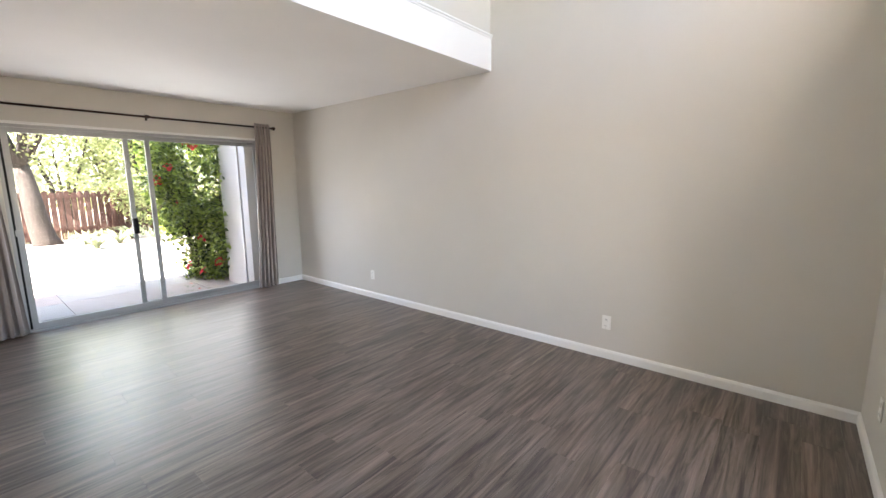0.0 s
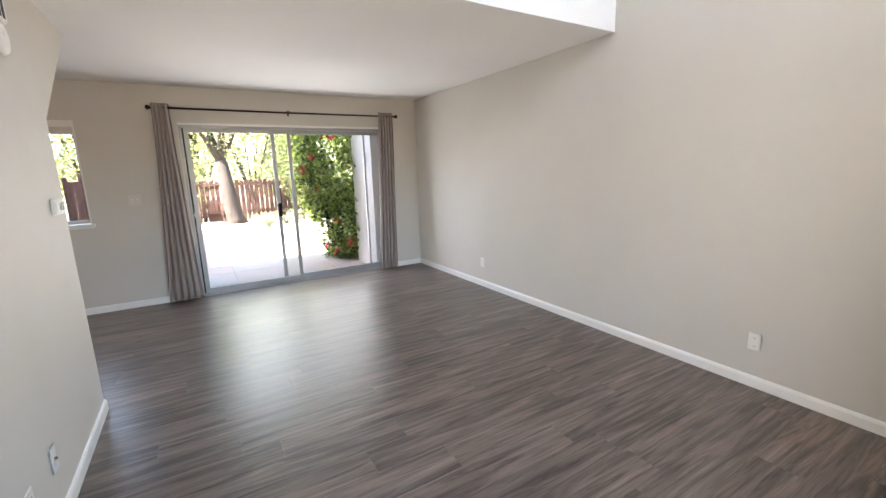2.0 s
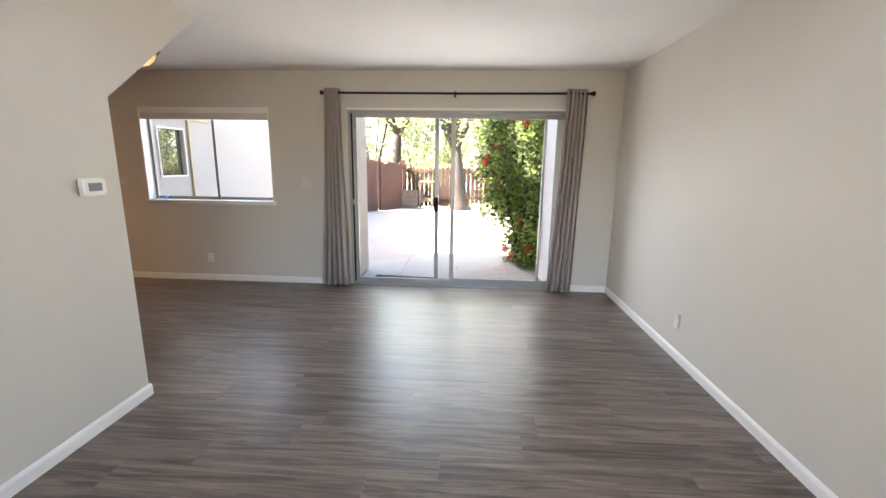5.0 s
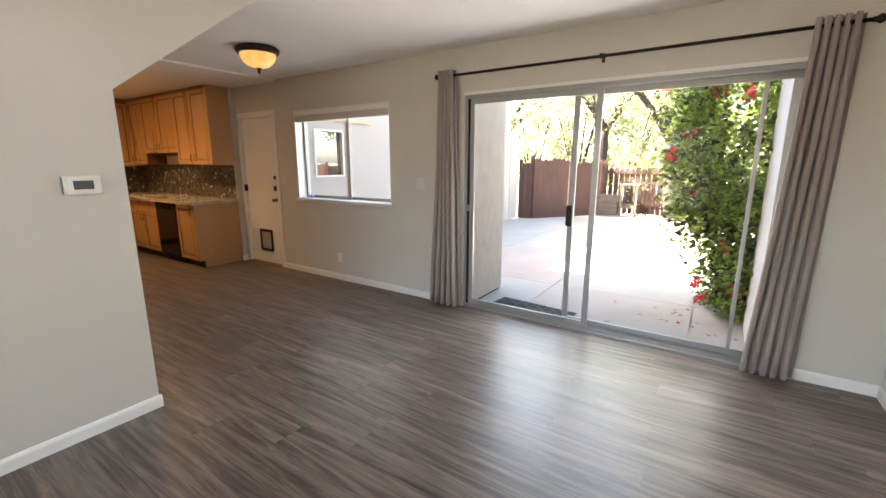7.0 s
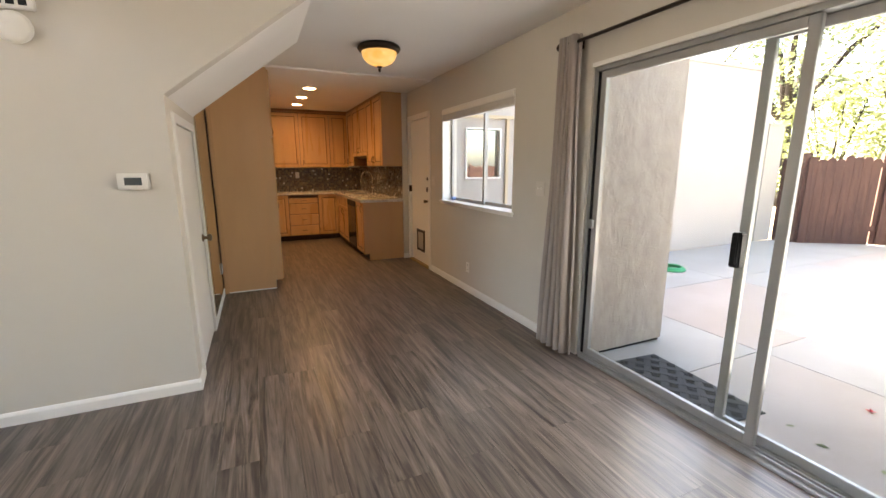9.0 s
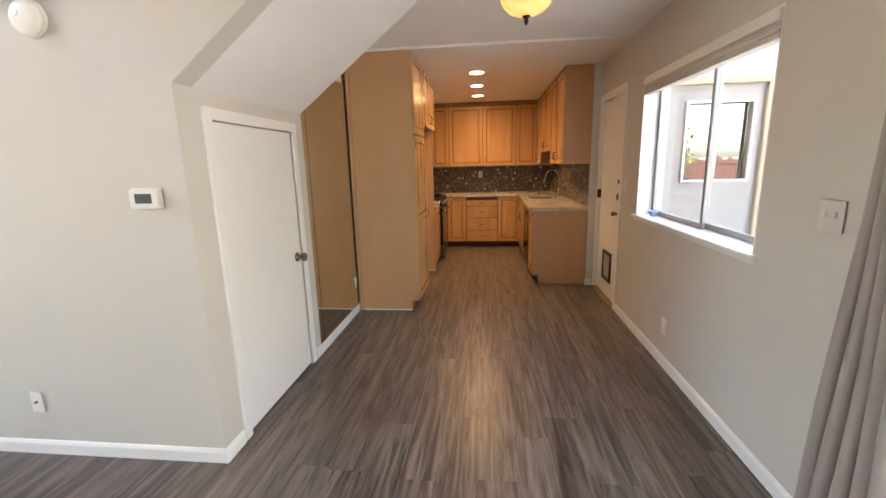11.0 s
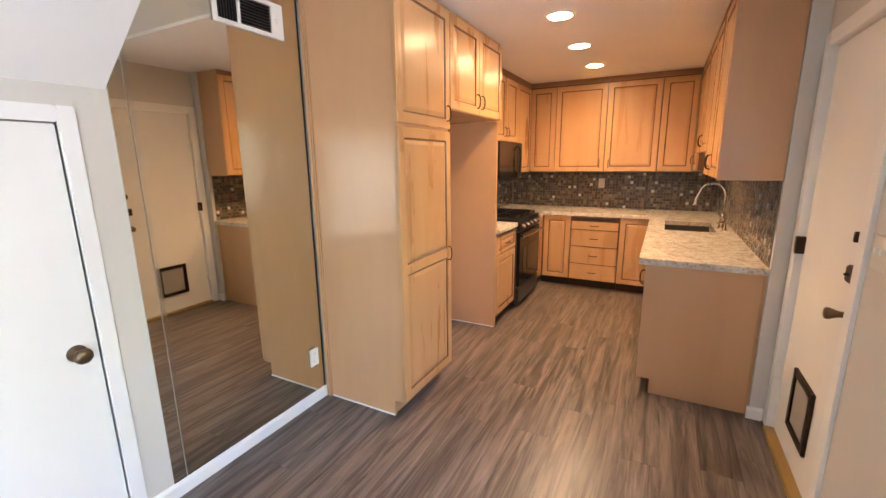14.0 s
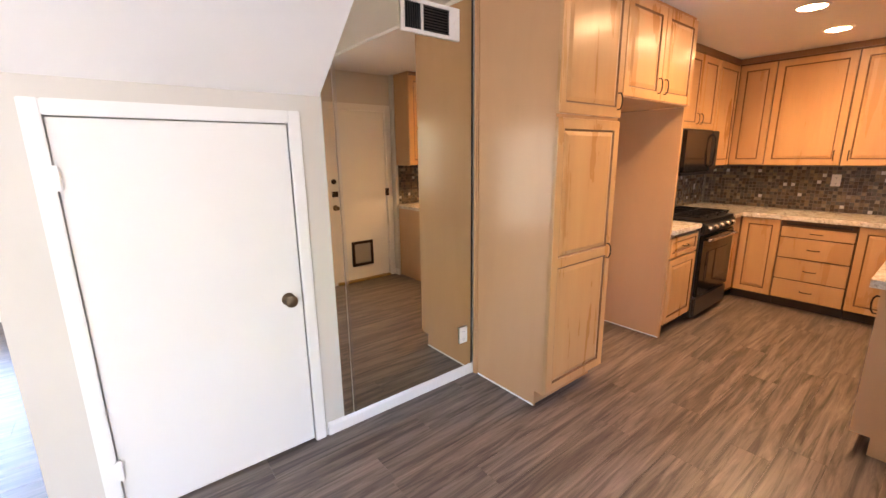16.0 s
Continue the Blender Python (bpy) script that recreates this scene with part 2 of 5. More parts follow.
CONCRETE = material("pale concrete", (0.46, 0.43, 0.40), 0.85)
_v = coords(CONCRETE)
_k = noise_tex(CONCRETE, _v, 1.2, 6, 0.65)
_l = noise_tex(CONCRETE, _v, 40, 4, 0.6)
_inf = add(CONCRETE, "ShaderNodeObjectInfo")
_tone = ramp(CONCRETE, _inf.outputs["Random"], [(0.0, (1.0, 1.0, 1.0)), (0.5, (1.0, 0.98, 0.96)), (1.0, (1.05, 0.92, 0.87))])
base(CONCRETE, mix(CONCRETE, "MULTIPLY", 0.5, mix(CONCRETE, "MULTIPLY", 1.0, _tone, ramp(CONCRETE, _k, [(0.3, (0.30, 0.275, 0.255)), (0.7, (0.38, 0.357, 0.34))])), ramp(CONCRETE, _l, [(0.3, (0.8, 0.8, 0.8)), (0.7, (1.1, 1.1, 1.1))])))
bump(CONCRETE, _l, 0.2, 0.004)
SOIL = material("dry soil", (0.22, 0.17, 0.12), 0.95)
_v = coords(SOIL)
_k = noise_tex(SOIL, _v, 3, 6, 0.7)
base(SOIL, ramp(SOIL, _k, [(0.3, (0.13, 0.10, 0.07)), (0.7, (0.30, 0.25, 0.18))]))
bump(SOIL, _k, 0.6, 0.03)
FENCE = material("red-brown fence board", (0.17, 0.085, 0.06), 0.8)
_v = coords(FENCE, (1, 1, 1), True)
_st = add(FENCE, "ShaderNodeMapping"); _st.inputs["Scale"].default_value = (20.0, 20.0, 1.2); wire(FENCE, _v, _st.inputs[0])
_k = noise_tex(FENCE, _st.outputs[0], 1.5, 5, 0.6)
base(FENCE, ramp(FENCE, _k, [(0.3, (0.045, 0.020, 0.015)), (0.7, (0.105, 0.050, 0.036))]))
bump(FENCE, _k, 0.3, 0.006)
GREYWOOD = material("weathered grey wood", (0.26, 0.20, 0.15), 0.85)
_v = coords(GREYWOOD, (1, 1, 1), True)
_k = noise_tex(GREYWOOD, _v, 6, 5, 0.6)
base(GREYWOOD, ramp(GREYWOOD, _k, [(0.3, (0.075, 0.055, 0.042)), (0.7, (0.17, 0.13, 0.10))]))
BARK = material("rough bark", (0.16, 0.12, 0.09), 0.95)
_v = coords(BARK)
_st = add(BARK, "ShaderNodeMapping"); _st.inputs["Scale"].default_value = (14.0, 14.0, 3.0); wire(BARK, _v, _st.inputs[0])
_k = noise_tex(BARK, _st.outputs[0], 1.5, 6, 0.7)
base(BARK, ramp(BARK, _k, [(0.3, (0.018, 0.013, 0.011)), (0.7, (0.045, 0.034, 0.029))]))
bump(BARK, _k, 0.8, 0.03)


def leafy(name, low, high, gloss):
    m = material(name, high, gloss, Transmission_Weight=0.0)
    geo = add(m, "ShaderNodeNewGeometry")
    c = ramp(m, geo.outputs["Random Per Island"], [(0.0, low), (1.0, high)])
    base(m, c)
    t = m.node_tree.nodes.new("ShaderNodeBsdfTranslucent")
    wire(m, c, t.inputs["Color"])
    s = m.node_tree.nodes.new("ShaderNodeMixShader")
    s.inputs[0].default_value = 0.42
    wire(m, m.node_tree.nodes["Principled BSDF"].outputs[0], s.inputs[1])
    wire(m, t.outputs[0], s.inputs[2])
    wire(m, s.outputs[0], m.node_tree.nodes["Material Output"].inputs["Surface"])
    return m


LEAF_DARK = leafy("glossy green leaf", (0.012, 0.030, 0.006), (0.32, 0.41, 0.08), 0.3)
LEAF_LIGHT = leafy("light yellow-green leaf", (0.16, 0.19, 0.07), (0.37, 0.40, 0.18), 0.5)
LEAF_DULL = leafy("olive leaf", (0.08, 0.10, 0.045), (0.20, 0.22, 0.11), 0.6)
PETAL = leafy("red petal", (0.5, 0.02, 0.03), (0.65, 0.05, 0.06), 0.5)
BLADE = leafy("grey-green blade", (0.13, 0.17, 0.09), (0.28, 0.30, 0.18), 0.5)
ROOF = material("brown roof shingle", (0.16, 0.11, 0.08), 0.9)
HOSE = material("green hose rubber", (0.03, 0.30, 0.12), 0.4)
MAT = material("charcoal rubber mat", (0.05, 0.047, 0.045), 0.8)
STEEL = material("dark steel", (0.10, 0.095, 0.09), 0.3, 0.8)
TAN = material("faded tan board", (0.50, 0.40, 0.27), 0.6)
BLUE = material("pale blue plastic", (0.30, 0.45, 0.75), 0.4)
YELLOW = material("golden wood threshold", (0.32, 0.20, 0.05), 0.35)

# ---- building helpers ----
def finish(name, bm, mat, smooth=False):
    me = bpy.data.meshes.new(name)
    bmesh.ops.recalc_face_normals(bm, faces=bm.faces)
    bm.to_mesh(me)
    bm.free()
    for m in mat if isinstance(mat, (list, tuple)) else [mat]:
        me.materials.append(m)
    if smooth:
        for p in me.polygons:
            p.use_smooth = True
    return me


def part(name, bm, mat, parent, label="", smooth=False):
    """One mesh under a thing or a part; its coordinates are the thing's own."""
    ob = new(name, finish(name, bm, mat, smooth))
    ob.parent = parent
    return tagged(ob, label)


def thing(name, at, label, category, group="", kind=""):
    ob = new(name)
    ob.empty_display_size = 0.1
    ob.location = at
    return tagged(ob, label, category, group, kind)


def solo(name, bm, mat, at, label, category, group="", kind="", smooth=False):
    ob = new(name, finish(name, bm, mat, smooth))
    ob.location = at
    return tagged(ob, label, category, group, kind)


def box(bm, x0, x1, y0, y1, z0, z1, bevel=0.0, slot=0):
    x0, x1 = min(x0, x1), max(x0, x1)
    y0, y1 = min(y0, y1), max(y0, y1)
    z0, z1 = min(z0, z1), max(z0, z1)
    g = bmesh.ops.create_cube(bm, size=1.0, matrix=Matrix.Translation(((x0 + x1) / 2, (y0 + y1) / 2, (z0 + z1) / 2)) @ Matrix.Diagonal((x1 - x0, y1 - y0, z1 - z0, 1)))
    faces = {f for v in g["verts"] for f in v.link_faces}
    for f in faces:
        f.material_index = slot
    if bevel:
        edges = list({e for v in g["verts"] for e in v.link_edges})
        r = bmesh.ops.bevel(bm, geom=edges, offset=bevel, segments=2, affect="EDGES")
        for f in r["faces"]:
            f.material_index = slot
    return bm


def cube(x0, x1, y0, y1, z0, z1, bevel=0.0):
    return box(bmesh.new(), x0, x1, y0, y1, z0, z1, bevel)


def prism(bm, outline, axis, a, b):
    """A flat outline pushed from a to b along an axis. Outline in the other two axes, in order x, y, z."""
    def at(p, w):
        q = list(p)
        q.insert("xyz".index(axis), w)
        return q
    low = [bm.verts.new(at(p, a)) for p in outline]
    high = [bm.verts.new(at(p, b)) for p in outline]
    bm.faces.new(low)
    bm.faces.new(high)
    for i in range(len(low)):
        j = (i + 1) % len(low)
        bm.faces.new((low[i], low[j], high[j], high[i]))
    return bm


def tube(bm, pts, r, sides=8, closed=False):
    """A round bar along points; r is one radius or one for each point."""
    pts = [Vector(p) for p in pts]
    rs = r if isinstance(r, (list, tuple)) else [r] * len(pts)
    rings = []
    for i, p in enumerate(pts):
        a, b = pts[max(i - 1, 0)], pts[min(i + 1, len(pts) - 1)]
        q = (b - a).to_track_quat("Z", "Y")
        rings.append([bm.verts.new(p + q @ Vector((math.cos(t), math.sin(t), 0)) * rs[i]) for t in (k * math.tau / sides for k in range(sides))])
    for u, v in zip(rings, rings[1:]):
        # match the nearest start to avoid a twist
        s = min(range(sides), key=lambda k: (v[k].co - u[0].co).length)
        for k in range(sides):
            bm.faces.new((u[k], u[(k + 1) % sides], v[(k + 1 + s) % sides], v[(k + s) % sides]))
    bm.faces.new(rings[0])
    bm.faces.new(rings[-1])
    return bm


def lathe(bm, profile, centre, axis="z", sides=24):
    """A turned body: profile of (radius, height) along the axis from the centre."""
    c = Vector(centre)
    turn = {"z": Matrix.Identity(3), "x": Matrix.Rotation(radians(90), 3, "Y"), "y": Matrix.Rotation(radians(-90), 3, "X")}[axis]
    rings = []
    for rad, h in profile:
        if rad < 1e-5:
            rings.append([bm.verts.new(c + turn @ Vector((0, 0, h)))])
        else:
            rings.append([bm.verts.new(c + turn @ Vector((rad * math.cos(k * math.tau / sides), rad * math.sin(k * math.tau / sides), h))) for k in range(sides)])
    for u, v in zip(rings, rings[1:]):
        for k in range(sides):
            l = (k + 1) % sides
            ring = [u[k % len(u)], u[l % len(u)], v[l % len(v)], v[k % len(v)]]
            ring = list(dict.fromkeys(ring))
            if len(ring) > 2:
                bm.faces.new(ring)
    for end in (rings[0], rings[-1]):
        if len(end) > 2:
            bm.faces.new(end)
    return bm


def wall_with_holes(bm, axis, at, thick, u0, u1, z0, z1, holes):
    """A wall across an axis, its faces at `at` and at + thick, cut by holes (u0, u1, z0, z1) with clean butted blocks."""
    us = sorted({u0, u1, *(h[0] for h in holes), *(h[1] for h in holes)})
    zs = sorted({z0, z1, *(h[2] for h in holes), *(h[3] for h in holes)})
    grid = {}
    for i in range(len(us) - 1):
        for j in range(len(zs) - 1):
            mu, mz = (us[i] + us[i + 1]) / 2, (zs[j] + zs[j + 1]) / 2
            grid[i, j] = not any(h[0] < mu < h[1] and h[2] < mz < h[3] for h in holes)
    def vert(u, w, z):
        return bm.verts.new((w, u, z) if axis == "x" else (u, w, z))
    memo = {}
    def v(i, s, j):
        if (i, s, j) not in memo:
            memo[i, s, j] = vert(us[i], at + thick * s, zs[j])
        return memo[i, s, j]
    for (i, j), solid in grid.items():
        if not solid:
            continue
        for s in (0, 1):
            bm.faces.new([v(i, s, j), v(i + 1, s, j), v(i + 1, s, j + 1), v(i, s, j + 1)])
        for di, dj, a, b in ((-1, 0, (i, j), (i, j + 1)), (1, 0, (i + 1, j), (i + 1, j + 1)), (0, -1, (i, j), (i + 1, j)), (0, 1, (i, j + 1), (i + 1, j + 1))):
            if not grid.get((i + di, j + dj), False):
                bm.faces.new([v(a[0], 0, a[1]), v(b[0], 0, b[1]), v(b[0], 1, b[1]), v(a[0], 1, a[1])])
    return bm

# ---- the shell of the house ----
W, N, E, S = -5.14, 3.71, 0.95, -5.86   # inner faces of the outer walls
STAIR, MIR = 0.10, -2.62                 # stair wall's face, and the face of the wall under the stairs
H, HK, TOP = 2.45, 2.43, 4.9             # ceiling, kitchen ceiling, ceiling of the two-storey part
LOFT = -1.71
KW = -5.055                              # face of the furred wall behind the sink
OUT = 0.20                               # thickness of the outer walls
SL = (0.69, 3.21, 0.0, 2.03)             # sliding door's opening: y, y, z, z
WIN = (-1.78, -0.22, 0.965, 2.05)
DR = (-2.97, -2.20, 0.0, 2.04)
EW = (0.62, 2.55, 0.50, 2.1)

solo("wall_west", wall_with_holes(bmesh.new(), "x", W, -OUT, S - OUT, N + OUT, 0, TOP + 0.1, [SL, WIN, DR]), WALL, (0, 0, 0), "greige painted wall with sliding door, window and side door", "wall", kind="structure")
solo("wall_north", wall_with_holes(bmesh.new(), "y", N, OUT, W, E + OUT, 0, TOP + 0.1, []), WALL, (0, 0, 0), "long plain greige painted wall", "wall", kind="structure")
# the upper hole belongs to the unseen high window
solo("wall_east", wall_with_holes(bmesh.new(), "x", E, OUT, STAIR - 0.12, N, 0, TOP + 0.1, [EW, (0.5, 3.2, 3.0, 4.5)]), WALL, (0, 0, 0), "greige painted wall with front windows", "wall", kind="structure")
solo("wall_south", cube(W, MIR + 0.12, S - OUT, S, 0, TOP + 0.1), WALL, (0, 0, 0), "kitchen back wall painted greige", "wall", kind="structure")

# stair wall with the raking underside of the stairs beyond its end
bm = prism(bmesh.new(), [(E, 0), (MIR, 0), (MIR, 1.79), (-3.47, H), (LOFT, H), (LOFT, TOP + 0.1), (E, TOP + 0.1)], "y", STAIR - 0.12, STAIR)
solo("wall_stair", bm, WALL, (0, 0, 0), "greige painted stair wall with a raking upper end", "wall", kind="structure")
solo("wall_closet", wall_with_holes(bmesh.new(), "x", MIR, 0.12, S, STAIR - 0.12, 0, H, [(-0.937, -0.115, 0, 1.662)]), WALL, (0, 0, 0), "greige painted wall under the stairs with a closet door", "wall", kind="structure")
bm = prism(bmesh.new(), [(MIR - 0.001, 1.79), (-3.47, H - 0.001), (MIR - 0.001, H - 0.001)], "y", STAIR - 0.121, -1.10)
solo("stair_soffit", bm, CEIL, (0, 0, 0), "white raking underside of the stairs", "soffit", kind="structure")
# closet behind the small door
bm = cube(MIR + 0.12, E, -1.2, -1.1, 0, H)
solo("wall_closet_back", bm, WALL, (0, 0, 0), "plain closet wall under the stairs", "wall", kind="structure")

# unseen end wall and ceiling, added so no daylight shows round the closet door
solo("wall_closet_block", cube(-1.2, -1.1, -1.1, STAIR - 0.121, 0, H), WALL, (0, 0, 0), "unseen closet end wall added to block daylight", "wall", kind="structure")
solo("ceiling_closet_block", cube(MIR + 0.001, -1.1, -1.2, STAIR - 0.121, H + 0.001, H + 0.1), CEIL, (0, 0, 0), "unseen closet ceiling added to block daylight", "ceiling", kind="structure")
solo("wall_kitchen_west", cube(W, KW, S, -3.03, 0, HK), WALL, (0, 0, 0), "furred-out greige wall behind the sink run", "wall", kind="structure")

# ceilings
bm = bmesh.new()
box(bm, W, LOFT - 0.05, STAIR - 0.12, N, H, H + 0.29)
solo("ceiling_living", bm, CEIL, (0, 0, 0), "smooth white ceiling under the loft", "ceiling", kind="structure")
solo("ceiling_dining", cube(W, MIR, -2.10, STAIR - 0.12, H, H + 0.29), CEIL, (0, 0, 0), "smooth white ceiling over the dining nook", "ceiling", kind="structure")
solo("ceiling_kitchen", cube(W, MIR, S, -2.10, HK, HK + 0.31), CEIL, (0, 0, 0), "smooth white kitchen ceiling", "ceiling", kind="structure")
solo("ceiling_upper", cube(W - OUT, E + OUT, S - OUT, N + OUT, TOP + 0.1, TOP + 0.3), CEIL, (0, 0, 0), "white upper ceiling", "ceiling", kind="structure")

# loft edge: fascia, cap moulding and the half wall on it
bm = bmesh.new()
box(bm, LOFT - 0.05, LOFT, STAIR, N, H, 2.725)
box(bm, LOFT - 0.05, LOFT + 0.008, STAIR, N, 2.725, 2.74, 0.003)
box(bm, LOFT - 0.05, LOFT + 0.016, STAIR, N, 2.74, 2.76, 0.004)
solo("trim_loft", bm, TRIM, (0, 0, 0), "white painted loft fascia with a cap moulding", "fascia", kind="structure")
solo("wall_loft", cube(LOFT - 0.12, LOFT - 0.015, STAIR, N, 2.76, 3.75), WALL, (0, 0, 0), "greige half wall along the loft edge", "wall", kind="structure")
solo("floor_loft", cube(W, LOFT - 0.12, STAIR, N, 2.74, 2.78), SUBFLOOR, (0, 0, 0), "upper floor of the loft", "floor", kind="structure")
bm = cube(W, LOFT, STAIR - 0.12, STAIR - 0.001, H + 0.29, TOP + 0.1)
solo("wall_loft_side", bm, WALL, (0, 0, 0), "greige side wall of the loft", "wall", kind="structure")

floor = solo("floor", cube(W - OUT, E + OUT, S - OUT, N + OUT, -0.25, -0.006), SUBFLOOR, (0, 0, 0), "dark grey-brown wood-look plank floor", "floor", kind="structure")


# baseboards: a board with an eased top
def baseboard(axis, at, out, u0, u1):
    bm = bmesh.new()
    t = 0.013 * out
    prof = [(at, 0.0), (at + t, 0.0), (at + t, 0.056), (at + t * 0.75, 0.064), (at + t * 0.4, 0.072), (at, 0.075)]
    if axis == "x":
        prism(bm, prof, "y", u0, u1)
    else:
        prism(bm, prof, "x", u0, u1)
    solo("baseboard", bm, TRIM, (0, 0, 0), "white painted baseboard along the wall", "baseboard", kind="structure")


baseboard("y", N, -1, W, E)
baseboard("x", E, -1, STAIR, N - 0.013)
baseboard("y", STAIR, 1, MIR - 0.013, E - 0.013)
baseboard("x", MIR, -1, -0.05, STAIR)
baseboard("x", MIR, -1, -2.095, -1.01)
baseboard("x", W, 1, -2.145, SL[0] - 0.05)
baseboard("x", W, 1, SL[1] + 0.05, N - 0.013)
baseboard("y", -3.03, 1, W + 0.02, KW + 0.013)

# ---- sliding door ----
def pane(parent, name, x, y0, y1, z0, z1):
    ob = part(name, cube(x - 0.003, x + 0.003, y0, y1, z0, z1), GLASS, parent)
    ob.visible_shadow = False
    return ob


def sash(parent, x, y0, y1, z0, z1, stile=0.045, depth=0.028, name="sash"):
    """A glazed aluminium frame: two stiles, two rails and the glass."""
    bm = bmesh.new()
    box(bm, x - depth / 2, x + depth / 2, y0, y0 + stile, z0, z1, 0.003)
    box(bm, x - depth / 2, x + depth / 2, y1 - stile, y1, z0, z1, 0.003)
    box(bm, x - depth / 2, x + depth / 2, y0 + stile, y1 - stile, z0, z0 + stile * 1.1, 0.003)
    box(bm, x - depth / 2, x + depth / 2, y0 + stile, y1 - stile, z1 - stile, z1, 0.003)
    s = part(name, bm, ALU, parent)
    pane(s, "pane", x, y0 + stile - 0.004, y1 - stile + 0.004, z0 + stile, z1 - stile + 0.004)
    return s


slider = thing("door_1", (0, 0, 0), "aluminium-framed sliding glass patio door", "sliding door", kind="structure")
bm = bmesh.new()
xo = W - OUT
box(bm, W - 0.125, W - 0.012, SL[0], SL[0] + 0.028, 0.0, SL[3], 0.003)
box(bm, W - 0.125, W - 0.012, SL[1] - 0.028, SL[1], 0.0, SL[3], 0.003)
box(bm, W - 0.125, W - 0.012, SL[0] + 0.028, SL[1] - 0.028, SL[3] - 0.03, SL[3], 0.003)
part("door_frame", bm, ALU, slider, "mill-finish aluminium frame")
bm = bmesh.new()
box(bm, W - 0.125, W + 0.005, SL[0] + 0.028, SL[1] - 0.028, 0.0, 0.016, 0.003)
for xr in (-5.165, -5.195, -5.225, -5.255):
    box(bm, xr - 0.004, xr + 0.004, SL[0] + 0.028, SL[1] - 0.028, 0.018, 0.034)
part("sill", cube(xo - 0.015, W - 0.127, SL[0] + 0.006, SL[1] - 0.002, -0.0595, -0.01, 0.004), CONCRETE, slider, "concrete sill outside the track")
part("track", bm, ALU, slider, "ribbed aluminium floor track")
part("gasket", cube(-5.20, -5.162, SL[0] + 0.0285, SL[0] + 0.046, 0.036, SL[3] - 0.032), BLACK, slider, "black rubber gasket")
inner = sash(slider, -5.180, SL[0] + 0.047, 1.911, 0.036, SL[3] - 0.032, 0.046)
outer = sash(slider, -5.240, 1.676, SL[1] - 0.03, 0.036, SL[3] - 0.032, 0.046)
part("stile", cube(-5.252, -5.226, 2.905, 2.93, 0.085, SL[3] - 0.08, 0.003), ALU, slider, "slim upright of the insect screen")
bm = bmesh.new()
box(bm, -5.226, -5.175, 1.673, 1.723, 0.90, 1.075, 0.006)
box(bm, -5.192, -5.162, 1.681, 1.715, 0.915, 1.06, 0.006)
part("handle", bm, BLACK, slider, "black moulded pull handle")
part("latch", cube(-5.167, -5.145, 0.725, 0.765, 0.97, 1.03, 0.004), ALU, slider, "small metal latch")

# drywall-white head and jamb trim over the sliding door
bm = bmesh.new()
box(bm, W, W + 0.012, SL[0] - 0.0, SL[1], SL[3], SL[3] + 0.025, 0.002)
solo("trim_slider", bm, TRIM, (0, 0, 0), "thin white trim over the sliding door", "trim", kind="structure")

# ---- dining window ----
win = thing("window_1", (0, 0, 0), "white-silled aluminium sliding window", "window", kind="structure")
bm = bmesh.new()
for a in ((WIN[0], WIN[0] + 0.012, WIN[2], WIN[3]), (WIN[1] - 0.012, WIN[1], WIN[2], WIN[3])):
    box(bm, W - OUT + 0.05, W - 0.002, a[0], a[1], a[2] + 0.02, a[3])
box(bm, W - OUT + 0.05, W - 0.002, WIN[0] + 0.012, WIN[1] - 0.012, WIN[3] - 0.012, WIN[3])
part("window_liner", bm, TRIM, win, "white painted reveal")
bm = bmesh.new()
box(bm, W - 0.16, W + 0.032, WIN[0] - 0.03, WIN[1] + 0.03, WIN[2] - 0.002, WIN[2] + 0.02, 0.005)
part("window_sill", bm, TRIM, win, "white painted sill board")
part("apron", cube(W, W + 0.014, WIN[0] - 0.02, WIN[1] + 0.02, WIN[2] - 0.024, WIN[2] - 0.003, 0.003), TRIM, win)
sash(win, -5.27, WIN[0] + 0.012, -0.95, WIN[2] + 0.02, WIN[3] - 0.012, 0.032, 0.024)
sash(win, -5.30, -1.00, WIN[1] - 0.012, WIN[2] + 0.02, WIN[3] - 0.012, 0.032, 0.024)
shade = thing("roller_blind", (0, 0, 0), "rolled-up grey-beige fabric window blind with white headrail", "window blind")
part("headrail", cube(W - 0.06, W + 0.012, WIN[0] + 0.016, WIN[1] - 0.016, 1.985, 2.035, 0.004), PLASTIC, shade, "white headrail")
bm = bmesh.new()
for k in range(5):
    box(bm, W - 0.05 + 0.003 * (k % 2), W + 0.004 - 0.003 * (k % 2), WIN[0] + 0.018, WIN[1] - 0.018, 1.915 + k * 0.014, 1.928 + k * 0.014, 0.003)
part("folded_fabric", bm, BLIND, shade)

# ---- front windows in the living room ----
w2 = thing("window_2", (0, 0, 0), "white front window with a deep sill", "window", kind="structure")
sash(w2, E + 0.12, EW[0], (EW[0] + EW[1]) / 2 + 0.02, EW[2], EW[3], 0.04, 0.03)
sash(w2, E + 0.155, (EW[0] + EW[1]) / 2 - 0.02, EW[1], EW[2], EW[3], 0.04, 0.03)
part("window_sill", cube(E - 0.035, E + 0.1, EW[0] - 0.03, EW[1] + 0.03, EW[2] - 0.022, EW[2], 0.005), TRIM, w2)
# unseen high window, added as a light source for the two-storey part
w3 = thing("window_3", (0, 0, 0), "assumed high front window, out of view", "window", kind="structure")
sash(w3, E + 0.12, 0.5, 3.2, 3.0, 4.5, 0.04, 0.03)

